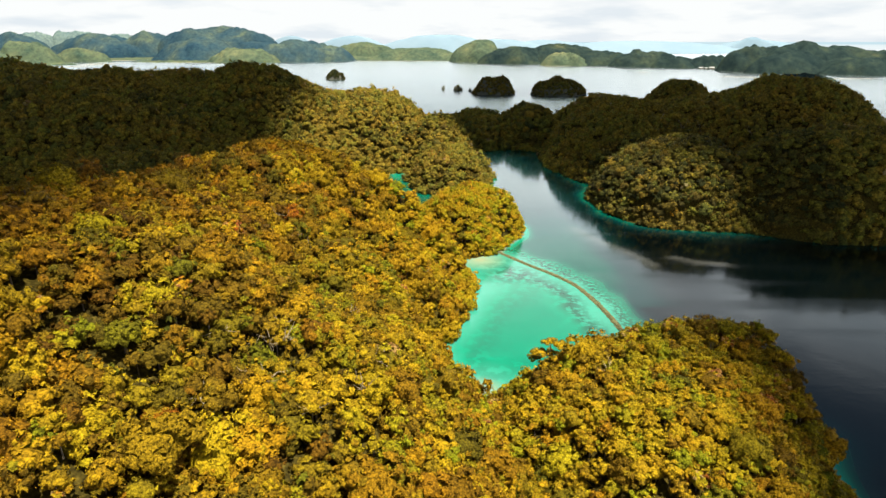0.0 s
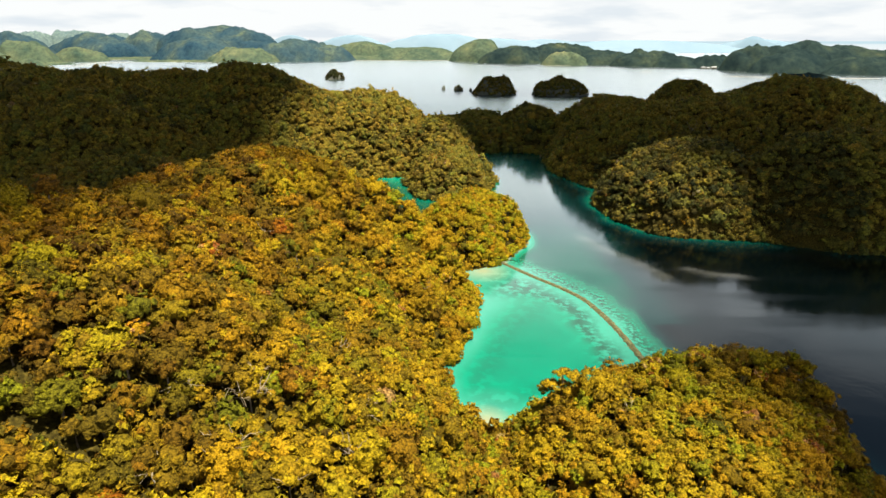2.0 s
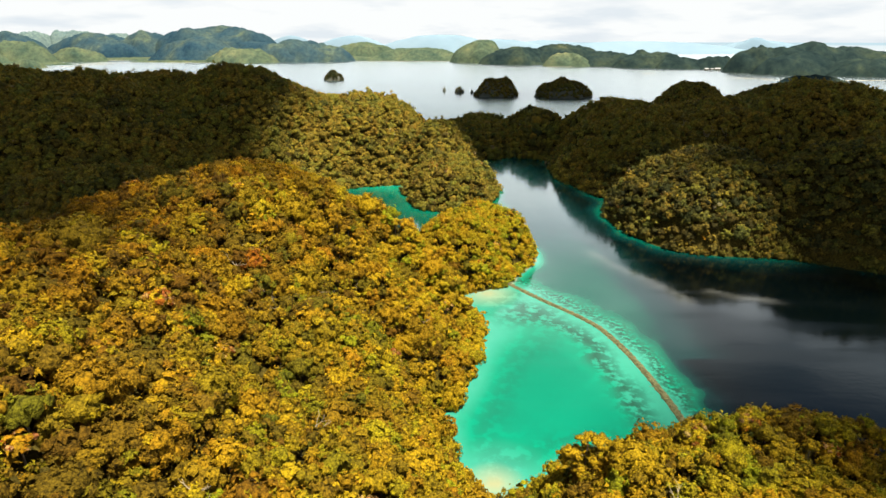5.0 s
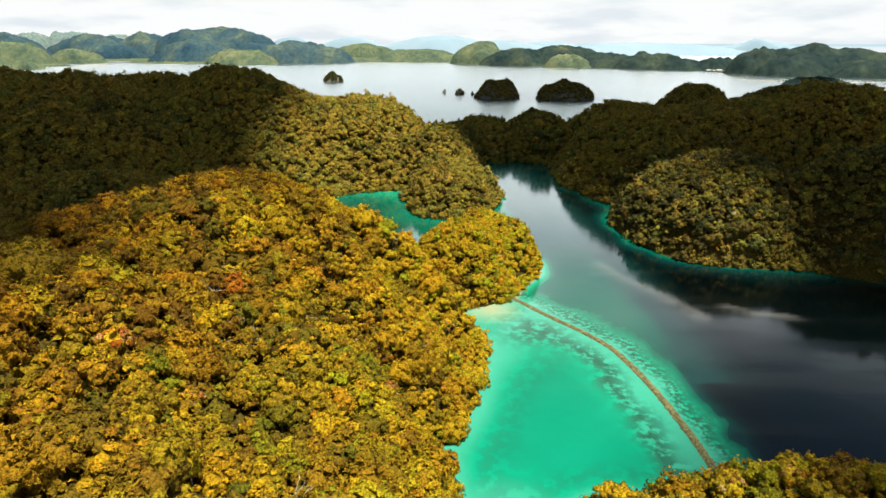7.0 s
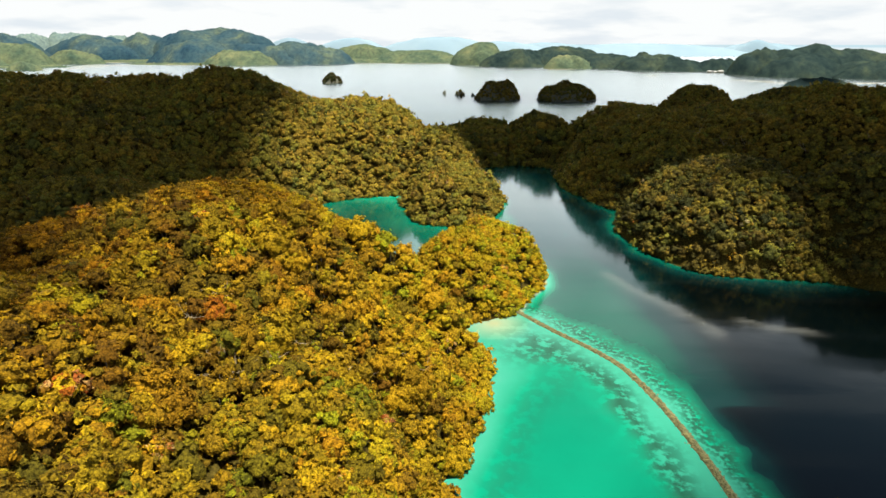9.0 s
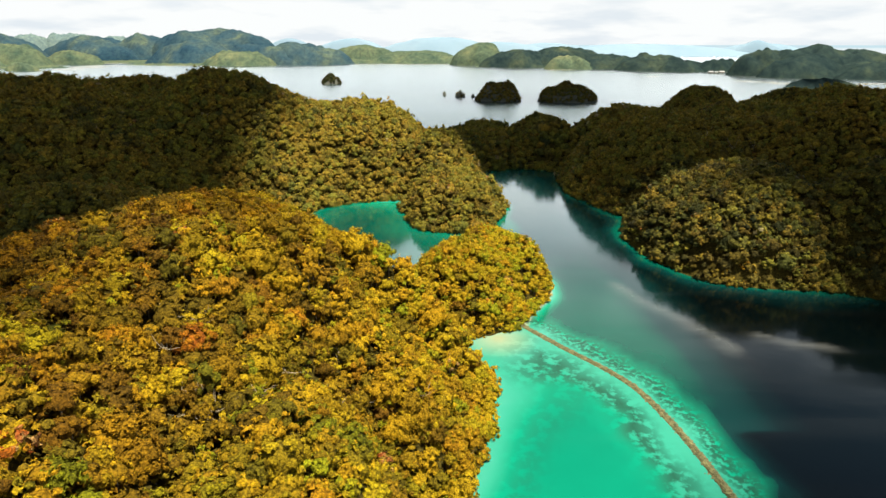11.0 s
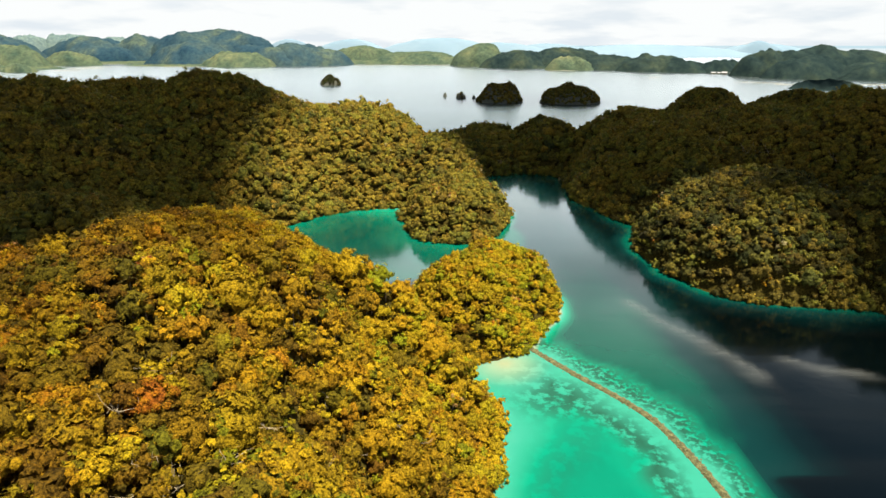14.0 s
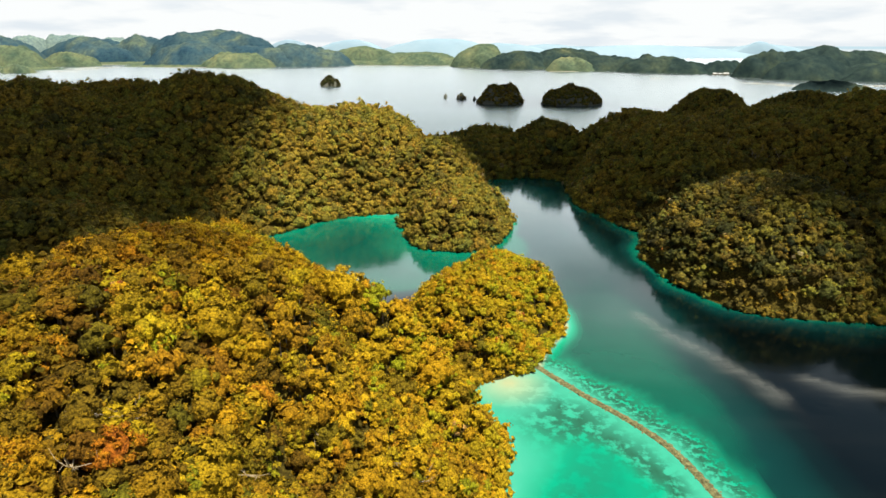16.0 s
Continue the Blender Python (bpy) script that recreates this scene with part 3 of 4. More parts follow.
wx, wy = spread(-4700, -130, 260, 4700, 2.0, 1.25), spread(-900, 95, 560, 4900, 2.0, 1.25)
water_me = grid_mesh("water", wx, wy, lambda X, Y: X * 0, M_WATER)
GX, GY = np.meshgrid(wx, wy)
dep, weed_shade, glint_streak, reef = lagoon_depth(GX, GY)
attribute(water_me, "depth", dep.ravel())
attribute(water_me, "weed_shade", weed_shade.ravel())
attribute(water_me, "glint_streak", glint_streak.ravel())
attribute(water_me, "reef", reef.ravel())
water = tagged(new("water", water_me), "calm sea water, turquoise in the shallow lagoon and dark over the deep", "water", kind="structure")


# ---- trees ----
def ico(sub=1):
    bm = bmesh.new()
    bmesh.ops.create_icosphere(bm, subdivisions=sub, radius=1)
    v = np.array([p.co[:] for p in bm.verts])
    f = np.array([[p.index for p in q.verts] for q in bm.faces])
    bm.free()
    return v, f


ICO_V, ICO_F = ico(1)
CAP_F, TOP_F = (ICO_F[ICO_V[ICO_F].mean(1)[:, 2] > q] for q in (-0.55, 0.0))


def crown_shape(rng, lumps, leaves, leaf, flat=0.75, trunk=True, core=0.62):
    """A crown of radius 1 about its middle, of leaf sprays on rounded lumps. Vertices, triangles, material numbers, tint factors, normals."""
    V, F, I, T, NN = [], [], [], [], []

    def add(v, f, i, tint, nor):
        n = sum(len(a) for a in V)
        V.append(v); F.append(f + n); I.append(np.full(len(f), i)); T.append(np.full(len(v), tint)); NN.append(nor)
    # core tinted dark, in place of shade inside the crown
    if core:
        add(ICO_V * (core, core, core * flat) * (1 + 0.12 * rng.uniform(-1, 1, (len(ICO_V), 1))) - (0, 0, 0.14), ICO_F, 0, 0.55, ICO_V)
    leafs, nors = [], []
    for k in range(lumps):
        a = 2.4 * k + rng.uniform(-0.5, 0.5)
        q = k / max(lumps - 1, 1)
        rad, zz = 0.70 * math.sqrt(q) * rng.uniform(0.8, 1.15), (1 - q) * 0.55 + 0.15 - 0.35 * q + rng.uniform(-0.1, 0.1)
        c = np.array([rad * math.cos(a), rad * math.sin(a), zz * flat])
        r = rng.uniform(0.24, 0.46) * (8 / max(lumps, 8)) ** 0.4
        bulge = ICO_V * (1 + 0.28 * rng.uniform(-1, 1, (len(ICO_V), 1)))
        round_n = ICO_V * 0.75 + c * 0.7
        # lumps tinted darker than their leaf sprays, as shade between leaves
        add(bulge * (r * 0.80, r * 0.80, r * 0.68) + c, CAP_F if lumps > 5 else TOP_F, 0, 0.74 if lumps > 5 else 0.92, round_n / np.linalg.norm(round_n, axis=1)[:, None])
        for j in range(leaves):
            z = rng.uniform(-0.45, 1.0)
            p = rng.uniform(0, 2 * math.pi)
            h = math.sqrt(1 - z * z)
            d = np.array([h * math.cos(p), h * math.sin(p), z])
            n = d + c * 0.4 + rng.normal(0, 0.40, 3) + (0, 0, 0.2)
            n /= np.linalg.norm(n)
            u = np.cross(n, rng.normal(0, 1, 3))
            u /= np.linalg.norm(u)
            w = np.cross(n, u)
            size = leaf * rng.uniform(0.6, 1.4)
            m = c + d * (r, r, r * 0.8) * rng.uniform(0.78, 1.2)
            soft = d * 0.7 + c * 0.7 + n * 0.22
            if soft @ n < 0:
                w = -w
            leafs.append([m - u * size, m + u * size * 0.7 - w * size * 0.55 - n * size * 0.2, m + u * size * 0.6 + w * size * 0.6])
            nors.append([soft / np.linalg.norm(soft)] * 3)
    leafs, nors = np.array(leafs).reshape(-1, 3), np.array(nors).reshape(-1, 3)
    add(leafs, np.arange(len(leafs)).reshape(-1, 3), 0, 1.0, nors)
    if trunk:
        t = np.array([[math.cos(a) * w, math.sin(a) * w, z] for z, w in ((-1.9, 0.10), (0.1, 0.05)) for a in (0, 2.1, 4.2)])
        add(t, np.array([[0, 1, 4], [0, 4, 3], [1, 2, 5], [1, 5, 4], [2, 0, 3], [2, 3, 5]]), 1, 1.0, t * (10, 10, 0))
    return tuple(np.concatenate(a) for a in (V, F, I, T, NN))


DOME_V, DOME_F = ico(2)


def dome_crown(rng, lumps, leaves, leaf, flat=0.75, trunk=True, coarse=False):
    """A full, rounded crown of radius 1 about its middle: a billowed dome, set with smaller clumps and leaf sprays."""
    V, F, I, T, NN = [], [], [], [], []

    def add(v, f, i, tint, nor):
        n = sum(len(a) for a in V)
        V.append(v); F.append(f + n); I.append(np.full(len(f), i)); T.append(np.broadcast_to(tint, (len(v),))); NN.append(nor)
    off = Vector(rng.uniform(-50, 50, 3))
    base_v, base_f = (ICO_V, ICO_F) if coarse else (DOME_V, DOME_F)
    swell = np.array([1 + 0.40 * noise.noise(Vector(v) * 1.6 + off) + 0.24 * noise.noise(Vector(v) * 3.7 + off) for v in base_v])[:, None]
    squash = np.array([1, 1, flat])
    # dome tinted dark, painting the shade beneath its clumps
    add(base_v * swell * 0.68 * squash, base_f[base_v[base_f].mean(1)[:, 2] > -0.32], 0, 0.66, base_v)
    bits, nors, tints = [], [], []
    for k in range(lumps):
        q = (k + rng.uniform(0.2, 0.8)) / lumps
        z, a = 1 - 1.3 * q, 2.4 * k + rng.uniform(-0.4, 0.4)
        h = math.sqrt(max(1 - z * z, 0))
        out = np.array([h * math.cos(a), h * math.sin(a), z])
        c = out * (rng.uniform(0.45, 0.70) if coarse else rng.uniform(0.60, 0.92)) * squash
        r = rng.uniform(0.18, 0.40) * (9 / lumps) ** 0.45
        ball = ICO_V * (1 + 0.42 * rng.uniform(-1, 1, (len(ICO_V), 1)))
        n = ICO_V * 0.85 + out * 0.40
        keep = (ICO_V[ICO_F].mean(1) @ out) > 0.1
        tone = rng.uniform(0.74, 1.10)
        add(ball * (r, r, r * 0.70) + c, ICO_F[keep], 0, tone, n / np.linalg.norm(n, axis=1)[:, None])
        for j in range(leaves):
            d = rng.normal(0, 1, 3) + out * 0.9
            d /= np.linalg.norm(d)
            n = d + rng.normal(0, 0.45, 3) + (0, 0, 0.25)
            n /= np.linalg.norm(n)
            u = np.cross(n, rng.normal(0, 1, 3))
            u /= np.linalg.norm(u)
            w = np.cross(n, u)
            size = leaf * rng.uniform(0.7, 1.7)
            m = c + d * r * rng.uniform(0.80, 1.40)
            soft = d * 0.55 + out * 0.35 + n * 0.6
            if soft @ n < 0:
                w = -w
            bits.append([m - u * size, m + u * size * 0.7 - w * size * 0.55 - n * size * 0.2, m + u * size * 0.6 + w * size * 0.6])
            nors.append([soft / np.linalg.norm(soft)] * 3)
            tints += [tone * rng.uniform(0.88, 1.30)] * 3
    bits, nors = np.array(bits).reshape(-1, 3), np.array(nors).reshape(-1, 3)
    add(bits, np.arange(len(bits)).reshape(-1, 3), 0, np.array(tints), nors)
    if trunk:
        t = np.array([[math.cos(a) * w, math.sin(a) * w, z] for z, w in ((-1.9, 0.10), (0.1, 0.05)) for a in (0, 2.1, 4.2)])
        add(t, np.array([[0, 1, 4], [0, 4, 3], [1, 2, 5], [1, 5, 4], [2, 0, 3], [2, 3, 5]]), 1, 1.0, t * (10, 10, 0))
    return tuple(np.concatenate(a) for a in (V, F, I, T, NN))


rng = np.random.RandomState(7)
SHAPES_NEAR = [dome_crown(rng, rng.randint(9, 14), 9, rng.uniform(0.07, 0.105), rng.uniform(0.5, 1.15)) for _ in range(20)]
SHAPES_BIG = [dome_crown(rng, rng.randint(22, 32), 14, rng.uniform(0.045, 0.06), rng.uniform(0.45, 0.9)) for _ in range(8)]
SHAPES_KNOLL = [dome_crown(rng, 7, 6, rng.uniform(0.10, 0.13), rng.uniform(0.7, 1.15), False) for _ in range(12)]
SHAPES_MID = [dome_crown(rng, 5, 4, 0.15, rng.uniform(0.75, 1.3), False, True) for _ in range(14)]
SHAPES_FAR = [dome_crown(rng, 3, 3, 0.22, rng.uniform(0.75, 1.25), False, True) for _ in range(10)]
SHAPES_BUSH = [crown_shape(rng, 3, 5, 0.16, rng.uniform(0.8, 1.1), False, 0) for _ in range(6)]


def scatter(x0, x1, y0, y1, step, keep, seed, shift=0.0, wide=0.0, full=0.72, lift=0.75):
    """Places of trees over a piece of the land: x, y, z of the crown's middle, radius, tint."""
    r = np.random.RandomState(seed)
    X, Y = np.meshgrid(np.arange(x0, x1, step), np.arange(y0, y1, step))
    X, Y = X + step * 0.5 * (np.arange(X.shape[0]) % 2)[:, None], Y * 1.0
    extra = np.concatenate([np.zeros(X.size), np.ones(X.size)])
    X, Y = np.concatenate([X.ravel(), X.ravel() + step * 0.5]), np.concatenate([Y.ravel(), Y.ravel() + step * 0.5])
    X, Y = X + r.uniform(-0.48, 0.48, X.shape) * step, Y + r.uniform(-0.48, 0.48, X.shape) * step
    c = canopy(X, Y)
    steep = np.hypot(canopy(X + 1, Y) - c, canopy(X, Y + 1) - c)
    ok = (c > 0.6) & (np.abs(X) < np.maximum(0.82 * Y + 25, wide)) & keep(X, Y) & ((extra == 0) | (r.uniform(0, 1, len(X)) < np.sqrt(1 + steep ** 2) - 0.95))
    # slopes facing away from the camera are thinned, being out of its view
    north = (canopy(X, Y + 2) - canopy(X, Y - 2)) / 4
    ok &= (north > np.where(Y < 300, -0.75, -0.42)) | (Y < 120) | (r.uniform(0, 1, len(X)) < 0.35)
    X, Y, c = X[ok], Y[ok], c[ok]
    rad = step * full * np.exp(r.normal(0, 0.30, len(X)))
    rad = np.where(r.uniform(0, 1, len(X)) < 0.05, rad * 1.7, rad)
    rad = np.minimum(rad, step * full * (1.5 if step > 3.5 else 2.6))
    z = np.maximum(c - rad * 0.55 + r.normal(0, lift, len(X)), 0.9)
    z = z + np.where(r.uniform(0, 1, len(X)) < 0.05, rad * r.uniform(0.2, 0.5, len(X)), 0) * ((lift > 0.5) & (north[ok] > -0.25))
    tint = 0.43 + 0.11 * lattice(X / 40, Y / 40, 11) + 0.13 * lattice(X / 11, Y / 11, 12) + r.normal(0, 0.145, len(X))
    special = r.uniform(0, 1, len(X))
    tint = tint + shift
    tint = np.where(special < 0.014, r.uniform(0.70, 0.78, len(X)), np.clip(tint, 0.06, 0.74))
    tint = np.where(special > 0.988, 0.99, tint)
    return np.stack([X, Y, z, rad, tint], 1)


def forest(name, label, trees, shapes, seed, large=None, leaf_mat=None, brown=0.5):
    """One mesh of many crowns. large: shapes with finer leaves for the widest crowns."""
    r = np.random.RandomState(seed)
    pick = r.randint(0, len(shapes), len(trees))
    if large:
        pick = np.where(trees[:, 3] > 3.3, len(shapes) + r.randint(0, len(large), len(trees)), pick)
        shapes = shapes + large
    CO, FA, IX, TI, WA, NO, base = [], [], [], [], [], [], 0
    for k, (v, f, i, w, nn) in enumerate(shapes):
        t = trees[pick == k]
        if not len(t):
            continue
        a = r.uniform(0, 2 * math.pi, len(t))
        ca, sa = np.cos(a)[:, None], np.sin(a)[:, None]
        tall = r.uniform(0.85, 1.3, len(t))[:, None]
        x = (v[None, :, 0] * ca - v[None, :, 1] * sa) * t[:, 3:4] + t[:, 0:1]
        y = (v[None, :, 0] * sa + v[None, :, 1] * ca) * t[:, 3:4] + t[:, 1:2]
        z = v[None, :, 2] * t[:, 3:4] * tall + t[:, 2:3]
        CO.append(np.stack([x, y, z], -1).reshape(-1, 3))
        FA.append((f[None] + (np.arange(len(t)) * len(v))[:, None, None]).reshape(-1, 3) + base)
        IX.append(np.tile(i, len(t)))
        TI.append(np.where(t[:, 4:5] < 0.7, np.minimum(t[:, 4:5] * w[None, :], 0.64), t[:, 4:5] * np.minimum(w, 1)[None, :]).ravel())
        # crest crowns set browner and darker, partly painting cloud shade
        warm = brown + 0.32 * np.clip((-38 - t[:, 0]) / 25, 0, 1) * (t[:, 1] < 215) + 0.22 * lattice(t[:, 0] / 23, t[:, 1] / 23, 17) + r.normal(0, 0.28, len(t))
        WA.append(np.repeat(np.clip(warm, 0, 1), len(v)))
        NO.append(np.stack([nn[None, :, 0] * ca - nn[None, :, 1] * sa, nn[None, :, 0] * sa + nn[None, :, 1] * ca, nn[None, :, 2] + 0 * ca], -1).reshape(-1, 3))
        base += len(t) * len(v)
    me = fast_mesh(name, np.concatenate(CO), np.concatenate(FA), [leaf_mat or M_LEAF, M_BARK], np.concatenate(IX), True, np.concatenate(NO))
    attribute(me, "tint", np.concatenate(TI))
    attribute(me, "warm", np.concatenate(WA))
    return tagged(new(name, me), label, "forest", kind="stuff")


near_trees = scatter(-110, 45, 38, 330, 3.15, lambda x, y: ~((x > 14) & (y < 200)) & ~((x > -18) & (y > 258)), 1)
mound_trees = scatter(14, 125, 38, 200, 2.9, lambda x, y: x > 14, 2, 0.16)
near_trees[:, 4] = np.where(near_trees[:, 4] < 0.7, np.minimum(near_trees[:, 4] + 0.28 * np.clip((near_trees[:, 1] - 195) / 50, 0, 1) + 0.09 * np.clip((near_trees[:, 0] + 32) / 22, 0, 1), 0.69), near_trees[:, 4])
knoll_trees = scatter(-18, 50, 258, 325, 2.5, lambda x, y: x > -18, 14, 0.26, full=0.78, lift=0.35)
knoll_trees[:, 3] = np.minimum(knoll_trees[:, 3], 2.7)
# crest and one stand tinted darker, partly painting cloud shade
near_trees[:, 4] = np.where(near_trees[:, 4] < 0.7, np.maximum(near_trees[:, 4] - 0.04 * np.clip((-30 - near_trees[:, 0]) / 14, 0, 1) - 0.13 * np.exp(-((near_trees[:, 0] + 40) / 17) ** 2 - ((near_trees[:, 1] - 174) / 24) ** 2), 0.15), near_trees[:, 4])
# the largest crowns stand as trees of their own
big = np.zeros(len(near_trees), bool)
big[[k for k in np.argsort(-near_trees[:, 3]) if near_trees[k, 0] > -80 and near_trees[k, 1] > 45][:225]] = True
big_m = np.zeros(len(mound_trees), bool)
big_m[[k for k in np.argsort(-mound_trees[:, 3]) if mound_trees[k, 1] > 70][:58]] = True
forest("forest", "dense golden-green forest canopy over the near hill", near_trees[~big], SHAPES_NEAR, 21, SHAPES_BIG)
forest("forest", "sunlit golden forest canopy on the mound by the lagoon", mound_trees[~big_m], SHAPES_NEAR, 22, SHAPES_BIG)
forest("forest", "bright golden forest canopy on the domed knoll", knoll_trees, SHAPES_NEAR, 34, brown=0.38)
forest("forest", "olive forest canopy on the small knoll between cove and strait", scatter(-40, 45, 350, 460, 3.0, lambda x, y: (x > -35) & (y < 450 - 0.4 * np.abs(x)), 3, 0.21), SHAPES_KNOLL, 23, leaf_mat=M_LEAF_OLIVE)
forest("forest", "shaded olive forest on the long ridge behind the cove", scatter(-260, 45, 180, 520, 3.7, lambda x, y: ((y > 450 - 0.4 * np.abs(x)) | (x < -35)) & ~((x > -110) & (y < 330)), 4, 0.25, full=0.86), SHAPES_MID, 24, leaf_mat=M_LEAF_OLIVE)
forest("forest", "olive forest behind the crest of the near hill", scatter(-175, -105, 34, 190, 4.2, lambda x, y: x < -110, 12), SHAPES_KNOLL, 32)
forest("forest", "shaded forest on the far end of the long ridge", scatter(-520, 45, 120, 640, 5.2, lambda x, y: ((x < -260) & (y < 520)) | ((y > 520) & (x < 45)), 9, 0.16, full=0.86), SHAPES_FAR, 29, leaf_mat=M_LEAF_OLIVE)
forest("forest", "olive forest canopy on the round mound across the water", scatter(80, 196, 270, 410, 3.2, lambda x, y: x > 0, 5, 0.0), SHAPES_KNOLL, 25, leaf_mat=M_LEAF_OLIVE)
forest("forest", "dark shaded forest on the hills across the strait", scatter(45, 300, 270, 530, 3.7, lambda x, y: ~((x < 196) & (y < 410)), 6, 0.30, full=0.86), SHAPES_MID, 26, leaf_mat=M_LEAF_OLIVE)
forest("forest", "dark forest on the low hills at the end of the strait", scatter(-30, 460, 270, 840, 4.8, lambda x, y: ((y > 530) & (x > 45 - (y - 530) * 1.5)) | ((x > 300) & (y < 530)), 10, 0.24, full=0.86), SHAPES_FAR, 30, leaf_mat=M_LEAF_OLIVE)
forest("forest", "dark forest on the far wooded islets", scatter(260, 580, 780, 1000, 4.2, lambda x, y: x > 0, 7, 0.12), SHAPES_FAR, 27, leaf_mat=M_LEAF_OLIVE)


forest("forest", "golden-green forest on the hill's southern slope", scatter(-175, 60, -70, 112, 4.4, lambda x, y: (y < 38) | (np.abs(x) > 0.82 * y + 25), 13, wide=200.0), SHAPES_MID, 33)


def understory(x0, x1, y0, y1, step, keep, seed):
    t = scatter(x0, x1, y0, y1, step, keep, seed)
    t[:, 3] = np.minimum(t[:, 3] * 1.0, 2.1)
    t[:, 2] = np.maximum(t[:, 2] - 0.7, 0.5)
    t[:, 4] = np.clip(t[:, 4] - 0.04, 0.05, 0.7)
    return t


forest("undergrowth", "shrubs and saplings under the near forest", understory(-85, 125, 45, 300, 3.3, lambda x, y: x > -300, 8), SHAPES_BUSH, 28)


def tube(points, radii, sides=5):
    """A tapered limb through the points."""
    V, F = [], []
    for k, (p, r) in enumerate(zip(points, radii)):
        for j in range(sides):
            a = 2 * math.pi * j / sides
            V.append((p[0] + r * math.cos(a), p[1] + r * math.sin(a), p[2]))
    for k in range(len(points) - 1):
        for j in range(sides):
            a, b = k * sides + j, k * sides + (j + 1) % sides
            F += [(a, b, b + sides), (a, b + sides, a + sides)]
    return np.array(V), np.array(F)


def joined(pieces):
    V, F, n = [], [], 0
    for v, f in pieces:
        V.append(v); F.append(f + n); n += len(v)
    return np.concatenate(V), np.concatenate(F)


def limbs(rng, height, reach, count, thick):
    """Trunk with forking limbs; the crown's middle is at the given height."""
    bend = rng.uniform(-0.12, 0.12, 2)
    stem = [(bend[0] * q * height, bend[1] * q * height, q * height) for q in np.linspace(-0.35, 1.05, 6)]
    out = [tube(stem, [thick * (1.15 - 0.75 * q) for q in np.linspace(0, 1, 6)])]
    for k in range(count):
        q = rng.uniform(0.5, 0.95)
        a = 2.4 * k + rng.uniform(-0.5, 0.5)
        b = np.array([bend[0] * q * height, bend[1] * q * height, q * height])
        d = np.array([math.cos(a), math.sin(a), rng.uniform(0.35, 0.8)]) * reach * rng.uniform(0.6, 1.0)
        mid = b + d * 0.5 + rng.uniform(-0.12, 0.12, 3) * reach
        out.append(tube([b, mid, b + d], [thick * 0.45, thick * 0.3, thick * 0.1], 4))
    return joined(out)


def tree(rng, label, leaf_mat, lumps, leaves, leaf, flat, radius=2.6, height=4.2, name="tree"):
    root = tagged(new(name), label, "tree")
    v, f = limbs(rng, height, radius * 0.75, 7, 0.16)
    t = new("trunk", fast_mesh("trunk", v, f, [M_BARK], None, True))
    v, f, i, w, nn = dome_crown(rng, lumps, leaves, leaf, flat, False)
    c = new("crown", fast_mesh("crown", v * radius + (0, 0, height), f, [leaf_mat], None, True, nn))
    t.parent = c.parent = root
    return root


rng = np.random.RandomState(31)
KINDS = []
for k, (label, flat, leaf) in enumerate([
        ("broad golden-green tree with a lumpy crown", 0.8, 0.13), ("tall olive-leaved tree with a rounded crown", 1.0, 0.12), ("wide flat-topped yellow-green tree", 0.5, 0.12),
        ("bushy yellow-leaved tree with clustered foliage", 0.75, 0.14), ("dense olive tree with a domed crown", 0.9, 0.11), ("loose feathery golden tree", 0.7, 0.10)]):
    KINDS.append(tree(rng, label, M_LEAF_OBJ, 24, 22, leaf * 0.5, flat))
used = [False] * len(KINDS)
for group, rows in (("trees on the near hill", near_trees[big]), ("trees on the lagoon mound", mound_trees[big_m])):
    for n, (x, y, z, r, tint) in enumerate(rows):
        k = (n * 5 + int(abs(x) * 3)) % len(KINDS)
        q = r / 2.6 * 1.05
        m = pose(x, y, z - 4.2 * q, 0, 0, (n * 77) % 360)
        if not used[k]:
            ob, used[k] = KINDS[k], True
            ob.matrix_basis = m
        else:
            ob = copy_thing(KINDS[k], m)
        ob.scale = (q, q, q * (0.9 + 0.25 * ((n * 13) % 10) / 10))
        tagged(ob, group=group)


# trees that stand out by colour or shape
M_DARK, M_RUST, M_RED_BROWN, M_GOLD, M_PALE = (foliage(n, fixed=v) for n, v in (("dark_olive_foliage", 0.21), ("rust_foliage", 0.885), ("brown_foliage", 0.835), ("golden_foliage", 0.70), ("pale_foliage", 0.99)))


def lone_tree(label, mat, x, y, z, radius, flat=0.75, lumps=30, leaves=30, leaf=0.045):
    """A tree whose crown's middle is at x, y, z."""
    r = np.random.RandomState(int(abs(x * 31 + y * 7)))
    ob = tree(r, label, mat, lumps, leaves, leaf, flat, radius, radius * 1.7)
    top = float(canopy(x, y))
    ob.matrix_basis = pose(x, y, min(max(z, top - 1.6), top + 0.5) - radius * 2.05)
    return ob


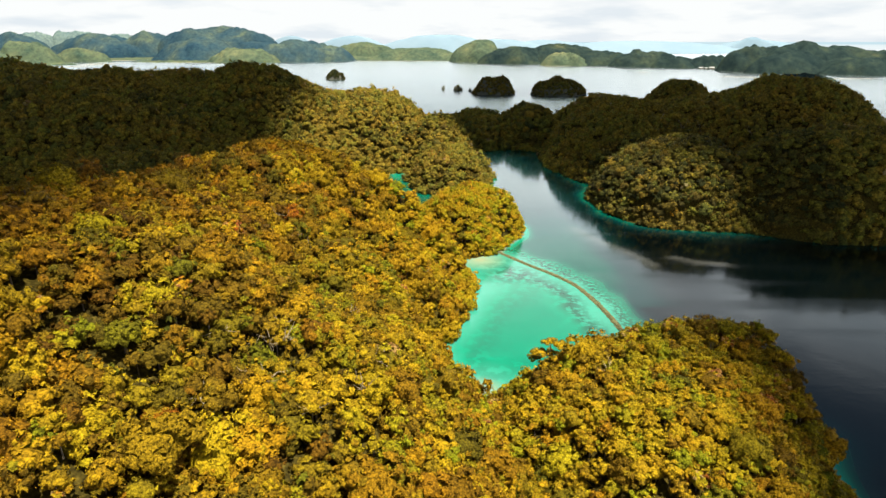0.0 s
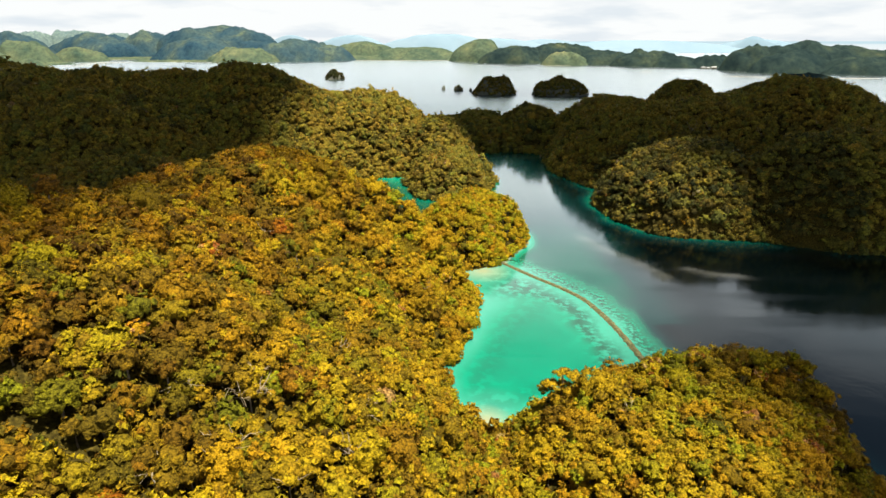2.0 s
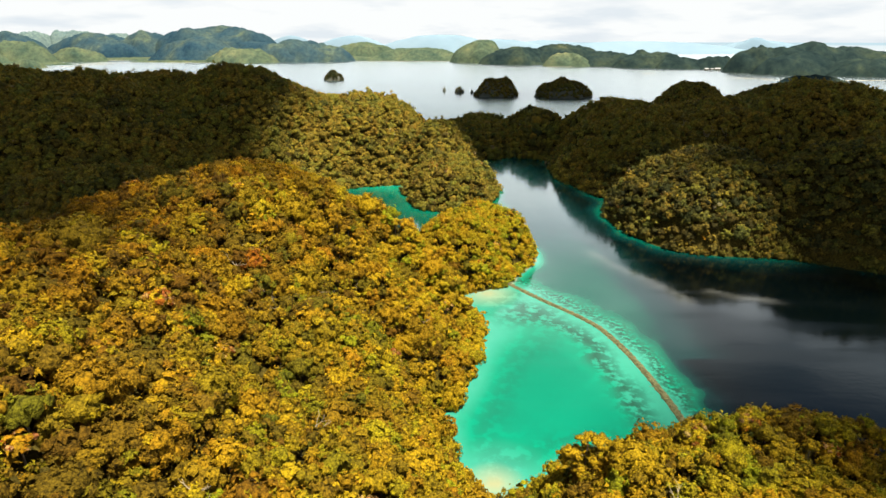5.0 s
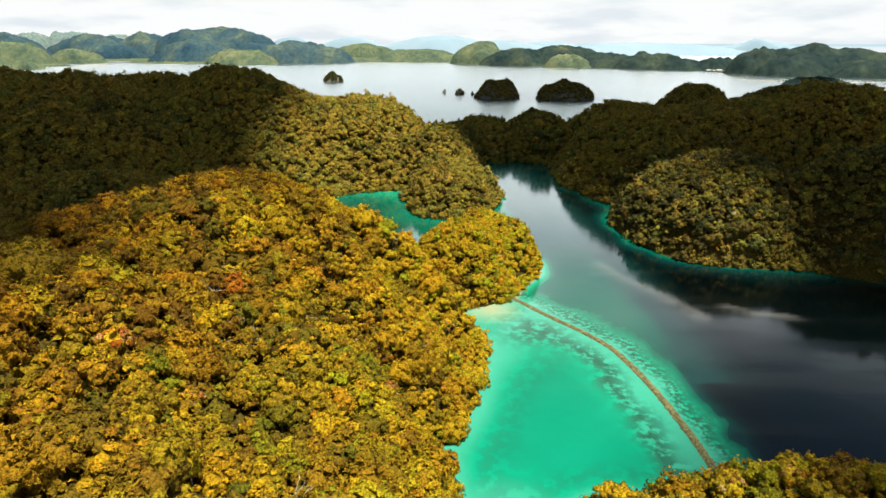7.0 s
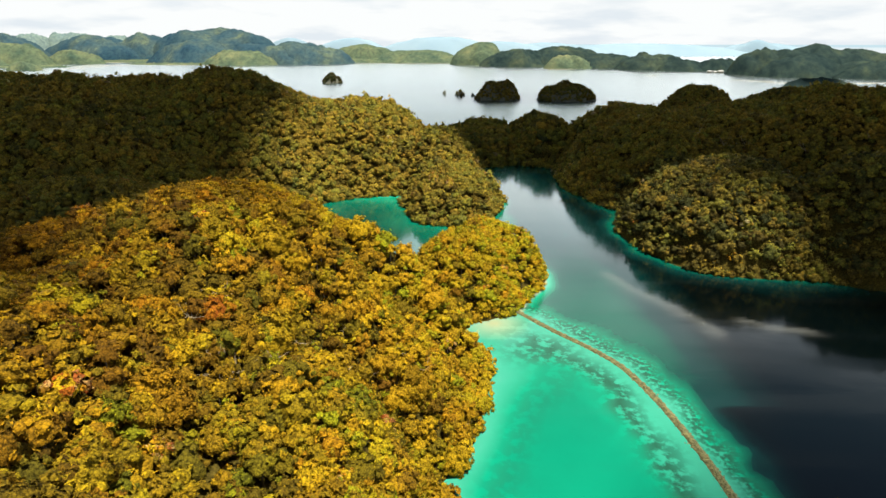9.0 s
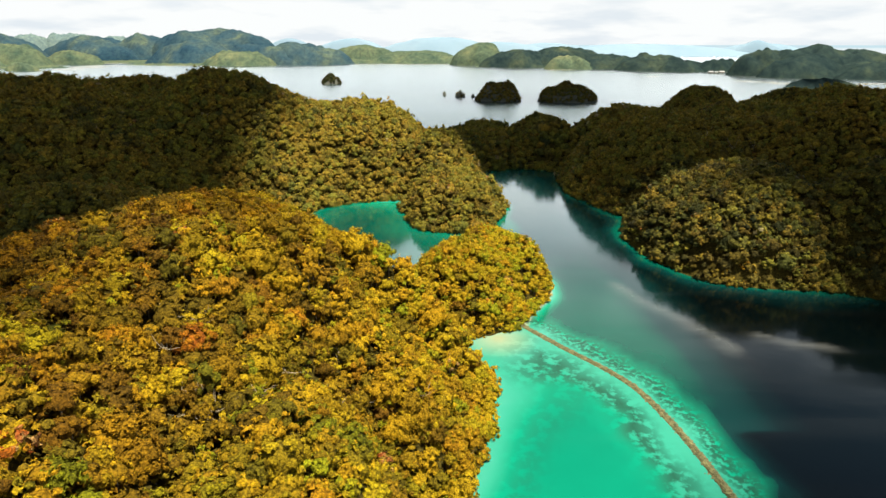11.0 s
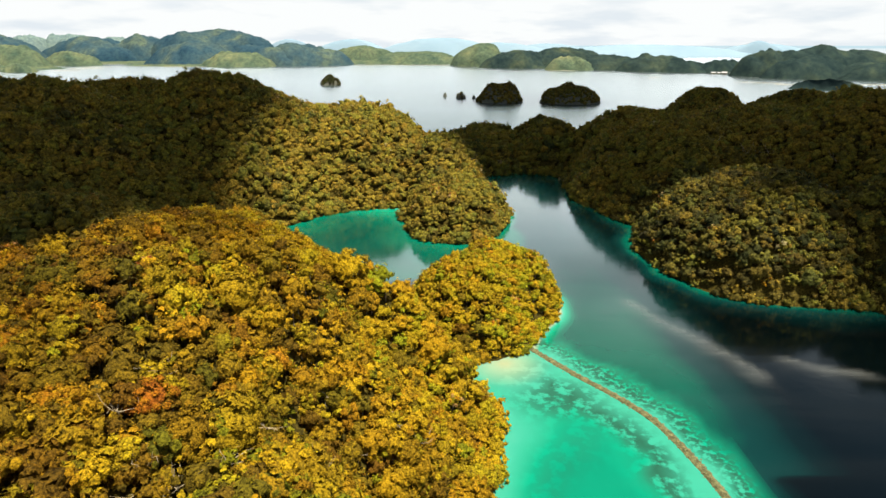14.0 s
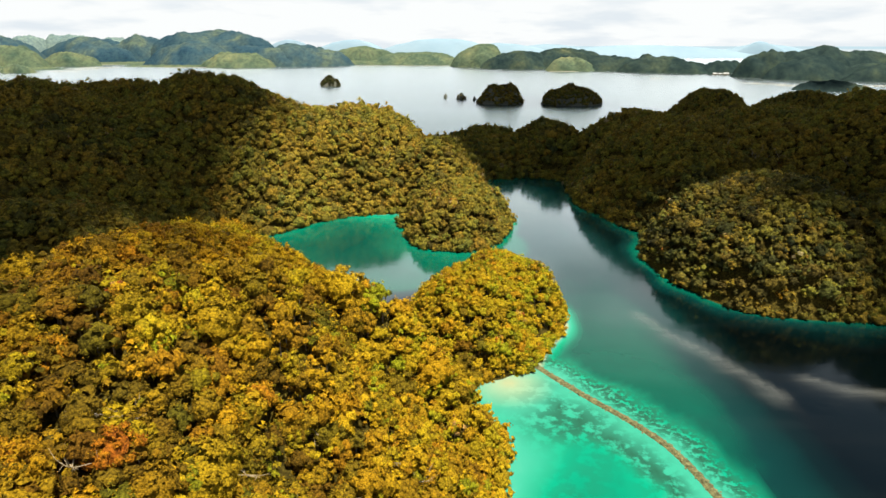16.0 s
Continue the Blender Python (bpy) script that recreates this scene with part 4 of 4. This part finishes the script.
for label, mat, x, y, z, radius in [
        ("large rust-red leaved tree among green ones", M_RUST, -43, 159, 51.5, 4.0),
        ("wide brownish-orange tree with fine leaves", M_RED_BROWN, -32.5, 180, 48.5, 3.8),
        ("wide brown-leaved tree with fine leaves", M_RED_BROWN, -52, 153, 57, 3.4),
        ("bright golden tree with a broad crown", M_GOLD, -45, 146, 54.5, 4.2),
        ("orange-tinged tree on the crest", M_RED_BROWN, -63, 161, 64.5, 4.0),
        ("orange-tinged tree on the slope", M_RUST, -36, 63, 50.5, 2.8),
        ("golden-orange tree above the lagoon", M_RED_BROWN, -6, 123, 32.0, 3.0),
        ("pale flowering tree above the lagoon", M_PALE, -10, 93, 42.5, 2.6),
        ("golden tree at the lagoon's edge", M_GOLD, 6, 121, 21.0, 2.2),
        ("golden tree with a broad crown above the lagoon's end", M_GOLD, 30, 126, 13.5, 3.0),
        ("golden tree leaning over the lagoon", M_GOLD, 22, 129, 11.0, 2.8),
        ("large dark olive tree among golden ones", M_DARK, -35.3, 169.2, 40.0, 4.6),
        ("dark olive tree with a deep crown", M_DARK, -40.7, 164.0, 43.5, 3.6),
        ("large dark olive tree among golden ones", M_DARK, -31.0, 168.1, 36.5, 4.0),
        ("dark olive tree with a spreading crown", M_DARK, -41.5, 174.0, 44.0, 3.4),
        ("wide brownish-orange tree with a layered crown", M_RED_BROWN, -57.1, 170.8, 50.8, 4.2),
        ("wide brownish-orange tree with a layered crown", M_RED_BROWN, -65.2, 173.0, 54.0, 4.4),
        ("dark olive tree on the crest", M_DARK, -53.4, 155.5, 54.5, 3.4),
        ("dark olive tree above the lagoon", M_DARK, -33.7, 98.0, 45.5, 3.2),
        ("brown-leaved tree on the crest", M_RED_BROWN, -57, 196, 61.5, 3.2)]:
    lone_tree(label, mat, x, y, z, radius)


def umbrella_tree():
    """The tall tree with flat tiers that stands out over the lagoon."""
    r = np.random.RandomState(3)
    root = tagged(new("umbrella_tree"), "tall slender tree with flat golden tiers of foliage", "tree")
    root.matrix_basis = pose(27, 131, 8)
    v, f = joined([tube([(0, 0, -2), (0.2, 0, 5), (0.1, 0.2, 10), (0.3, 0.1, 14.5)], [0.28, 0.22, 0.16, 0.08])]
                  + [tube([(0.1, 0, z), (0.5 * x, 0.5 * y, z + 0.9), (x, y, z + 1.3)], [0.11, 0.08, 0.04], 4) for x, y, z in TIERS])
    t = new("trunk", fast_mesh("trunk", v, f, [M_BARK]))
    t.parent = root
    for x, y, z in TIERS:
        v, f, i, w, nn = crown_shape(r, 12, 30, 0.085, 0.22, False, 0)
        c = new("crown_tier", fast_mesh("crown_tier", v * (2.8, 2.8, 1.5) + (x, y, z + 1.5), f, [M_GOLD], None, True, nn))
        c.parent = root
    return root


TIERS = [(0.2, 0.4, 13.6), (3.0, 0.8, 12.2), (-2.8, -0.4, 11.0), (2.0, -1.8, 9.8), (-3.4, 1.4, 8.4), (0.8, 2.4, 9.2), (-0.8, -2.6, 8.0)]
umbrella_tree()


def dead_tree(label, x, y, size, seed):
    """A bleached snag of crooked, forking boughs."""
    r = np.random.RandomState(seed)
    root = tagged(new("dead_tree"), label, "dead tree", "dead trees in the canopy")
    root.matrix_basis = pose(x, y, float(canopy(x, y)) - (1.1 if y < 200 else 0.4) * size, 0, 0, seed * 40)
    trunk = [np.array([0, 0, -3.0]), np.array([0.2, 0, -0.5]), np.array([0.1, 0.3, 0.8])]
    t = new("trunk", fast_mesh("trunk", *tube([p * size for p in trunk], [0.10, 0.09, 0.07]), [M_DEAD]))
    t.parent = root
    for k in range(5):
        a = k * 1.26 + r.uniform(-0.3, 0.3)
        p, d = trunk[-1] - (0, 0, r.uniform(0, 0.5)), np.array([math.cos(a), math.sin(a), r.uniform(0.25, 0.9)])
        pts, out = [p], []
        for j in range(4):
            d = d + r.normal(0, 0.35, 3)
            p = p + d / np.linalg.norm(d) * 0.75
            pts.append(p)
            e = p + (d + r.normal(0, 0.7, 3)) * 0.6
            out.append(tube([p * size, (p + e) / 2 * size, e * size], [0.055, 0.04, 0.02], 4))
        b = new("bough", fast_mesh("bough", *joined([tube([q * size for q in pts], [0.10, 0.09, 0.075, 0.06, 0.035], 5)] + out), [M_DEAD]))
        b.parent = root
    return root


for k, (x, y, size) in enumerate([(-27, 74.5, 1.25), (-27, 81, 1.1), (-33, 68.5, 1.0), (-47, 163, 0.9), (-36, 150, 1.0), (-20, 110, 0.9), (-31, 168, 0.9), (-40, 150, 0.8), (-18, 178, 0.8), (36, 110, 0.8),
                                  (-45, 155, 0.9), (-38, 148, 1.0), (-34, 79.5, 0.9), (-25.5, 76, 0.8), (-25.3, 83, 0.7), (-19, 72, 0.7), (-11.7, 84, 0.8), (-12.2, 76.4, 0.7), (-26, 85.5, 0.7),
                                  (-20.6, 160.5, 1.0), (-31.7, 156.6, 0.9), (-23.2, 182.5, 0.8), (-43.7, 164.5, 0.8), (-6.2, 187, 0.8), (-11.8, 185.5, 0.8), (3.3, 185, 0.7), (160, 440, 2.2), (185, 425, 1.9), (215, 410, 2.0), (176, 432, 2.4), (150, 395, 1.6)]):
    dead_tree("bleached bare dead tree with crooked branches", x, y, size, k + 1)


# ---- islets in the bay ----
def islet(name, label, x, y, rx, ry, h, seed, shapes, power=2.6, tint=(0.28, 0.50)):
    n = 28
    r = np.random.RandomState(seed)
    X, Y = np.meshgrid(np.linspace(-1.05, 1.05, n), np.linspace(-1.05, 1.05, n))
    wob = 1 + 0.12 * lattice(X * 2 + seed, Y * 2, seed)
    d = np.sqrt(X * X + Y * Y) * wob
    z = np.where(d < 1, h * (1 - d ** power), -6 * (d - 1) * 10) * (1 + 0.30 * lattice(X * 2.4, Y * 2.4, seed + 3))
    co = np.stack([x + X * rx, y + Y * ry, np.maximum(z - 1.5, -6)], -1).reshape(-1, 3)
    i = (np.arange(n - 1)[:, None] * n + np.arange(n - 1)[None, :]).ravel()
    rock = new(name, fast_mesh(name, co, np.stack([i, i + 1, i + n + 1, i + n], 1), [M_ROCK]))
    tagged(rock, label, "islet")
    m = max(10, int(rx * ry * 0.55))
    px, py = r.uniform(-1, 1, m), r.uniform(-1, 1, m)
    pd = np.sqrt(px * px + py * py) * (1 + 0.12 * lattice(px * 2 + seed, py * 2, seed))
    ok = pd < 0.985
    px, py, pd = px[ok], py[ok], pd[ok]
    pz = h * (1 - pd ** power) * (1 + 0.30 * lattice(px * 2.4, py * 2.4, seed + 3))
    s = min(1.0, rx / 14)
    rad = r.uniform(2.0, 3.9, len(px)) * s
    f = forest("islet_forest", "dark green trees and bushes covering the islet", np.stack([x + px * rx, y + py * ry, np.maximum(pz - 0.2, 1.0 * s), rad, r.uniform(*tint, len(px))], 1), shapes, seed, leaf_mat=M_LEAF_OLIVE)
    return rock


islet("islet", "steep wooded limestone islet in the calm bay", 94, 1120, 41, 30, 34, 41, SHAPES_FAR, 1.8)
islet("islet", "broad wooded limestone islet in the calm bay", 211, 1105, 49, 34, 30, 42, SHAPES_FAR, 3.0)
# darker crown tint painted here in place of cloud shade
islet("islet", "small wooded limestone islet standing alone", -274, 1545, 25, 22, 20, 43, SHAPES_FAR, tint=(0.03, 0.20))
islet("islet", "tiny rock islet with a few bushes", 30, 1190, 10, 8, 9, 44, SHAPES_FAR)
islet("islet", "tiny bare rock islet", 1, 1222, 4, 4, 8, 45, SHAPES_FAR)
islet("islet", "tiny bare rock islet", 53, 1180, 4, 4, 7, 46, SHAPES_FAR)


# ---- far coast ----
def far_hill(name, label, x, y, r, h, seed, mat, sharp=2.7, deep=0.6, rough=1.0):
    rings, n = (26, 80) if rough > 0.5 else (20, 60)
    q = np.linspace(0, 1.06, rings)[:, None]
    a = np.linspace(0, 2 * math.pi, n, endpoint=False)[None, :]
    ca, sa = np.cos(a), np.sin(a)
    wob = 1 + 0.16 * lattice(ca * 1.7 + seed, sa * 1.7, seed)
    X, Y = q * ca * wob * r, q * sa * wob * r * deep
    z = h * (1 - q ** sharp) + 0 * a
    bump = 0.14 * h * lattice(X / (r * 0.36), Y / (r * 0.30), seed + 1) + 0.06 * h * lattice(X / (r * 0.12), Y / (r * 0.11), seed + 2) + 3.6 * lattice(X / 13, Y / 13, seed + 3)
    z = z + rough * bump * np.clip(z / (0.3 * h), 0, 1)
    co = np.stack([X + x, Y + y, z], -1).reshape(-1, 3)
    i = (np.arange(rings - 1)[:, None] * n + np.arange(n)[None, :]).ravel()
    j = (np.arange(rings - 1)[:, None] * n + (np.arange(n)[None, :] + 1) % n).ravel()
    return tagged(new(name, fast_mesh(name, co, np.stack([i, i + n, j + n, j], 1), [mat])), label, "hill", kind="structure")


FAR_HILLS = [
    (-2081, 3000, 190, 122, 0), (-1960, 3500, 230, 128, 0), (-2390, 4150, 150, 142, 3), (-2800, 4250, 150, 152, 3), (-2590, 4300, 150, 146, 3), (-2200, 4200, 160, 128, 3), (-1715, 2540, 125, 84, 1), (-1660, 2830, 118, 54, 1), (-1830, 2480, 130, 60, 1), (-1455, 2185, 50, 27, 1), (-1690, 3150, 170, 98, 0),
    (-1545, 3250, 190, 122, 0), (-1290, 3250, 230, 142, 0), (-1090, 3300, 250, 140, 0), (-1200, 3420, 270, 146, 0), (-1180, 3000, 200, 92, 0), (-870, 2880, 150, 86, 0), (-880, 2730, 140, 58, 1), (-760, 2830, 120, 74, 0)]
FAR_SPURS = [
    (-690, 2900, 170, 92, 0), (-560, 2900, 130, 72, 0), (-400, 3200, 190, 76, 1), (-120, 3100, 240, 52, 1), (165, 2800, 120, 84, 1), (310, 2600, 130, 66, 2),
    (500, 2640, 150, 70, 2), (480, 2400, 85, 44, 1), (640, 2450, 135, 50, 2), (765, 2300, 120, 54, 2), (850, 2220, 85, 36, 2), (960, 2200, 80, 38, 2)]
HEADLAND = [
    (985, 1960, 88, 70, 2), (1140, 1960, 140, 88, 2), (1050, 1850, 110, 58, 2), (1285, 1960, 150, 72, 2), (1420, 1900, 160, 66, 2), (1230, 1780, 130, 46, 2), (848, 1430, 72, 20, 2)]
KIND_OF = {0: (M_FAR, "wooded hill on the far shore, haze and shade painted blue-green"), 1: (M_FAR_LIGHT, "scrub hill on the far shore, sun and haze painted pale"), 2: (M_FAR_GREEN, "dark green wooded hill of the headland"),
           3: (M_HAZE, "green hill far behind the shore, haze painted pale")}


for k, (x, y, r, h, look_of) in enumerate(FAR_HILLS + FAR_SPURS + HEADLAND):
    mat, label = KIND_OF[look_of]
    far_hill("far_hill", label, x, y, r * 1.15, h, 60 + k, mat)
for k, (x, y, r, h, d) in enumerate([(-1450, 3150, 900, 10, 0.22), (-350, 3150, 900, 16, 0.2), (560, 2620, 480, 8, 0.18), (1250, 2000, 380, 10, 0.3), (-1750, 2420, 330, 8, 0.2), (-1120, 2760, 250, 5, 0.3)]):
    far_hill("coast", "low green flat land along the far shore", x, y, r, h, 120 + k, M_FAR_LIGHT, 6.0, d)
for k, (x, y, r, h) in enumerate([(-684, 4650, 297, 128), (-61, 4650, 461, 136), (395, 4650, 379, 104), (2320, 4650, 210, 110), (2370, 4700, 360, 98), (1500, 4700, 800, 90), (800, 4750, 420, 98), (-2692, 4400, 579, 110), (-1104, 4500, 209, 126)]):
    far_hill("backdrop_hill", "mountain on the horizon, haze painted pale blue", x, y, r * 1.3, h, 140 + k, M_BLUE, 1.6, 0.2, 0.35)


def sand_bar(x, y, length, width, turn, seed):
    """A low bank of pale sand, just above the water."""
    n = 40
    a = np.linspace(0, 2 * math.pi, n, endpoint=False)
    co = [(0, 0, 0.7)]
    for q, z in ((0.6, 0.6), (1.0, -0.4)):
        wob = q * (1 + 0.25 * lattice(np.cos(a) * 2 + seed, np.sin(a) * 2, seed))
        co += [(math.cos(t) * length * w, math.sin(t) * width * w, z) for t, w in zip(a, wob)]
    f = [(0, 1 + i, 1 + (i + 1) % n) for i in range(n)]
    for i in range(n):
        p, q2 = 1 + i, 1 + (i + 1) % n
        f += [(p, p + n, q2 + n), (p, q2 + n, q2)]
    ob = new("sand_bar", fast_mesh("sand_bar", np.array(co), np.array(f), [M_SAND]))
    ob.matrix_basis = pose(x, y, 0, 0, 0, turn)
    return tagged(ob, "low bank of pale sand along the shore", "sand bar", kind="structure")


for k, (x, y, length, width, turn) in enumerate([
        (-1400, 2480, 90, 16, 10), (-1420, 2640, 120, 16, -6), (-1560, 2960, 80, 20, 5), (-1370, 2300, 60, 10, 15), (-60, 2890, 620, 9, 1), (440, 2325, 70, 9, 4),
        (800, 1640, 62, 5, -35), (858, 1560, 70, 5, -22), (620, 1885, 30, 4, 20), (-1030, 2668, 190, 8, 1), (1010, 1560, 120, 8, 6)]):
    sand_bar(x, y, length, width, turn, 400 + k)

# upright glowing backdrop for the sea beyond the isthmus, out to the horizon
sea = fast_mesh("backdrop_sea", np.array([(700, 4880, -2), (4200, 4880, -2), (4200, 4880, 78), (700, 4880, 78)], float), np.array([(0, 1, 2, 3)]), [M_SEA_GLOW])
tagged(new("backdrop_sea", sea), "glowing upright backdrop of pale blue open sea", "sea", kind="structure")


def box(w, d, h, x=0.0, y=0.0, z=0.0):
    bm = bmesh.new()
    bmesh.ops.create_cube(bm, size=1)
    bmesh.ops.scale(bm, vec=(w, d, h), verts=bm.verts)
    bmesh.ops.translate(bm, vec=(x, y, z + h / 2), verts=bm.verts)
    return bm


def part(name, bm, mat, parent, label=""):
    me = bpy.data.meshes.new(name)
    bm.to_mesh(me)
    bm.free()
    me.materials.append(mat)
    ob = new(name, me)
    ob.parent = parent
    return tagged(ob, label)


def stilt_house():
    root = tagged(new("stilt_house"), "small plank house on stilts with a pale tin roof", "house", "houses on the far shore")
    part("platform", box(16, 10, 0.4, 0, 0, 1.4), M_PLANK, root)
    part("wall", box(12, 7, 3.0, 0, 0, 1.8), M_PLANK, root)
    bm = bmesh.new()
    v = [bm.verts.new(p) for p in ((-7.5, -5, 4.6), (7.5, -5, 4.6), (7.5, 5, 4.6), (-7.5, 5, 4.6), (-7.5, 0, 7.4), (7.5, 0, 7.4))]
    for f in ((0, 1, 5, 4), (2, 3, 4, 5), (0, 4, 3), (1, 2, 5), (3, 2, 1, 0)):
        bm.faces.new([v[i] for i in f])
    part("roof", bm, M_ROOF, root, "pale corrugated tin roof")
    for x in (-7, 7):
        for y in (-4, 4):
            part("leg", box(0.5, 0.5, 3.4, x, y, -2.0), M_PLANK, root)
    return root


house = stilt_house()
spots = [(878, 2082, 5, 1.0), (897, 2086, 20, 0.8), (912, 2076, -10, 1.1), (928, 2060, 30, 0.9), (934, 2030, 10, 1.0), (930, 1990, -20, 0.8), (915, 1962, 15, 0.9)]
for k, (x, y, turn, q) in enumerate(spots):
    ob = house if k == 0 else copy_thing(house, pose(x, y, 0, 0, 0, turn))
    ob.matrix_basis = pose(x, y, 0, 0, 0, turn) @ Matrix.Diagonal((q, q, q, 1))


# ---- causeway ----
def build_causeway():
    root = tagged(new("causeway"), "narrow low causeway of brown stones across the lagoon mouth", "causeway")
    n = 90
    prof = [(-1.5, -0.8), (-1.0, 0.10), (-0.4, 0.32), (0.4, 0.34), (1.0, 0.12), (1.5, -0.8)]
    co, fa = [], []
    for k in range(n):
        u = k / (n - 1)
        p, t = cause_point(u), (cause_point(min(u + 0.01, 1)) - cause_point(max(u - 0.01, 0))).normalized()
        side = Vector((-t.y, t.x, 0))
        sag = 0.10 * noise.noise((k * 0.35, 0, 0))
        for w, z in prof:
            co.append(p + side * w * (1.0 + 0.18 * noise.noise((k * 0.5, w, 3))) + Vector((0, 0, z + sag + 0.06 * noise.noise((k * 0.9, w * 3, 1)))))
    for k in range(n - 1):
        for j in range(5):
            a = k * 6 + j
            fa.append((a, a + 1, a + 7, a + 6))
    body = new("embankment", fast_mesh("embankment", np.array([c[:] for c in co]), np.array(fa), [M_STONE]))
    body.parent = root
    r = np.random.RandomState(5)
    V, F, b = [], [], 0
    for k in range(1500):
        u = r.uniform(0, 0.985)
        p, t = cause_point(u), (cause_point(u + 0.01) - cause_point(u)).normalized()
        off = r.normal(0, 0.60)
        s = r.uniform(0.12, 0.30)
        v = ICO_V * (s * r.uniform(0.8, 1.4), s * r.uniform(0.8, 1.4), s * 0.7) * (1 + 0.25 * r.uniform(-1, 1, ICO_V.shape))
        V.append(v + (p.x - t.y * off, p.y + t.x * off, max(0.36 - 0.22 * off * off, -0.1)))
        F.append(ICO_F + b)
        b += len(v)
    st = new("rubble", fast_mesh("rubble", np.concatenate(V), np.concatenate(F), [M_STONE], None, False))
    st.parent = root
    tagged(st, "loose weathered brown stones", kind="stuff")


build_causeway()
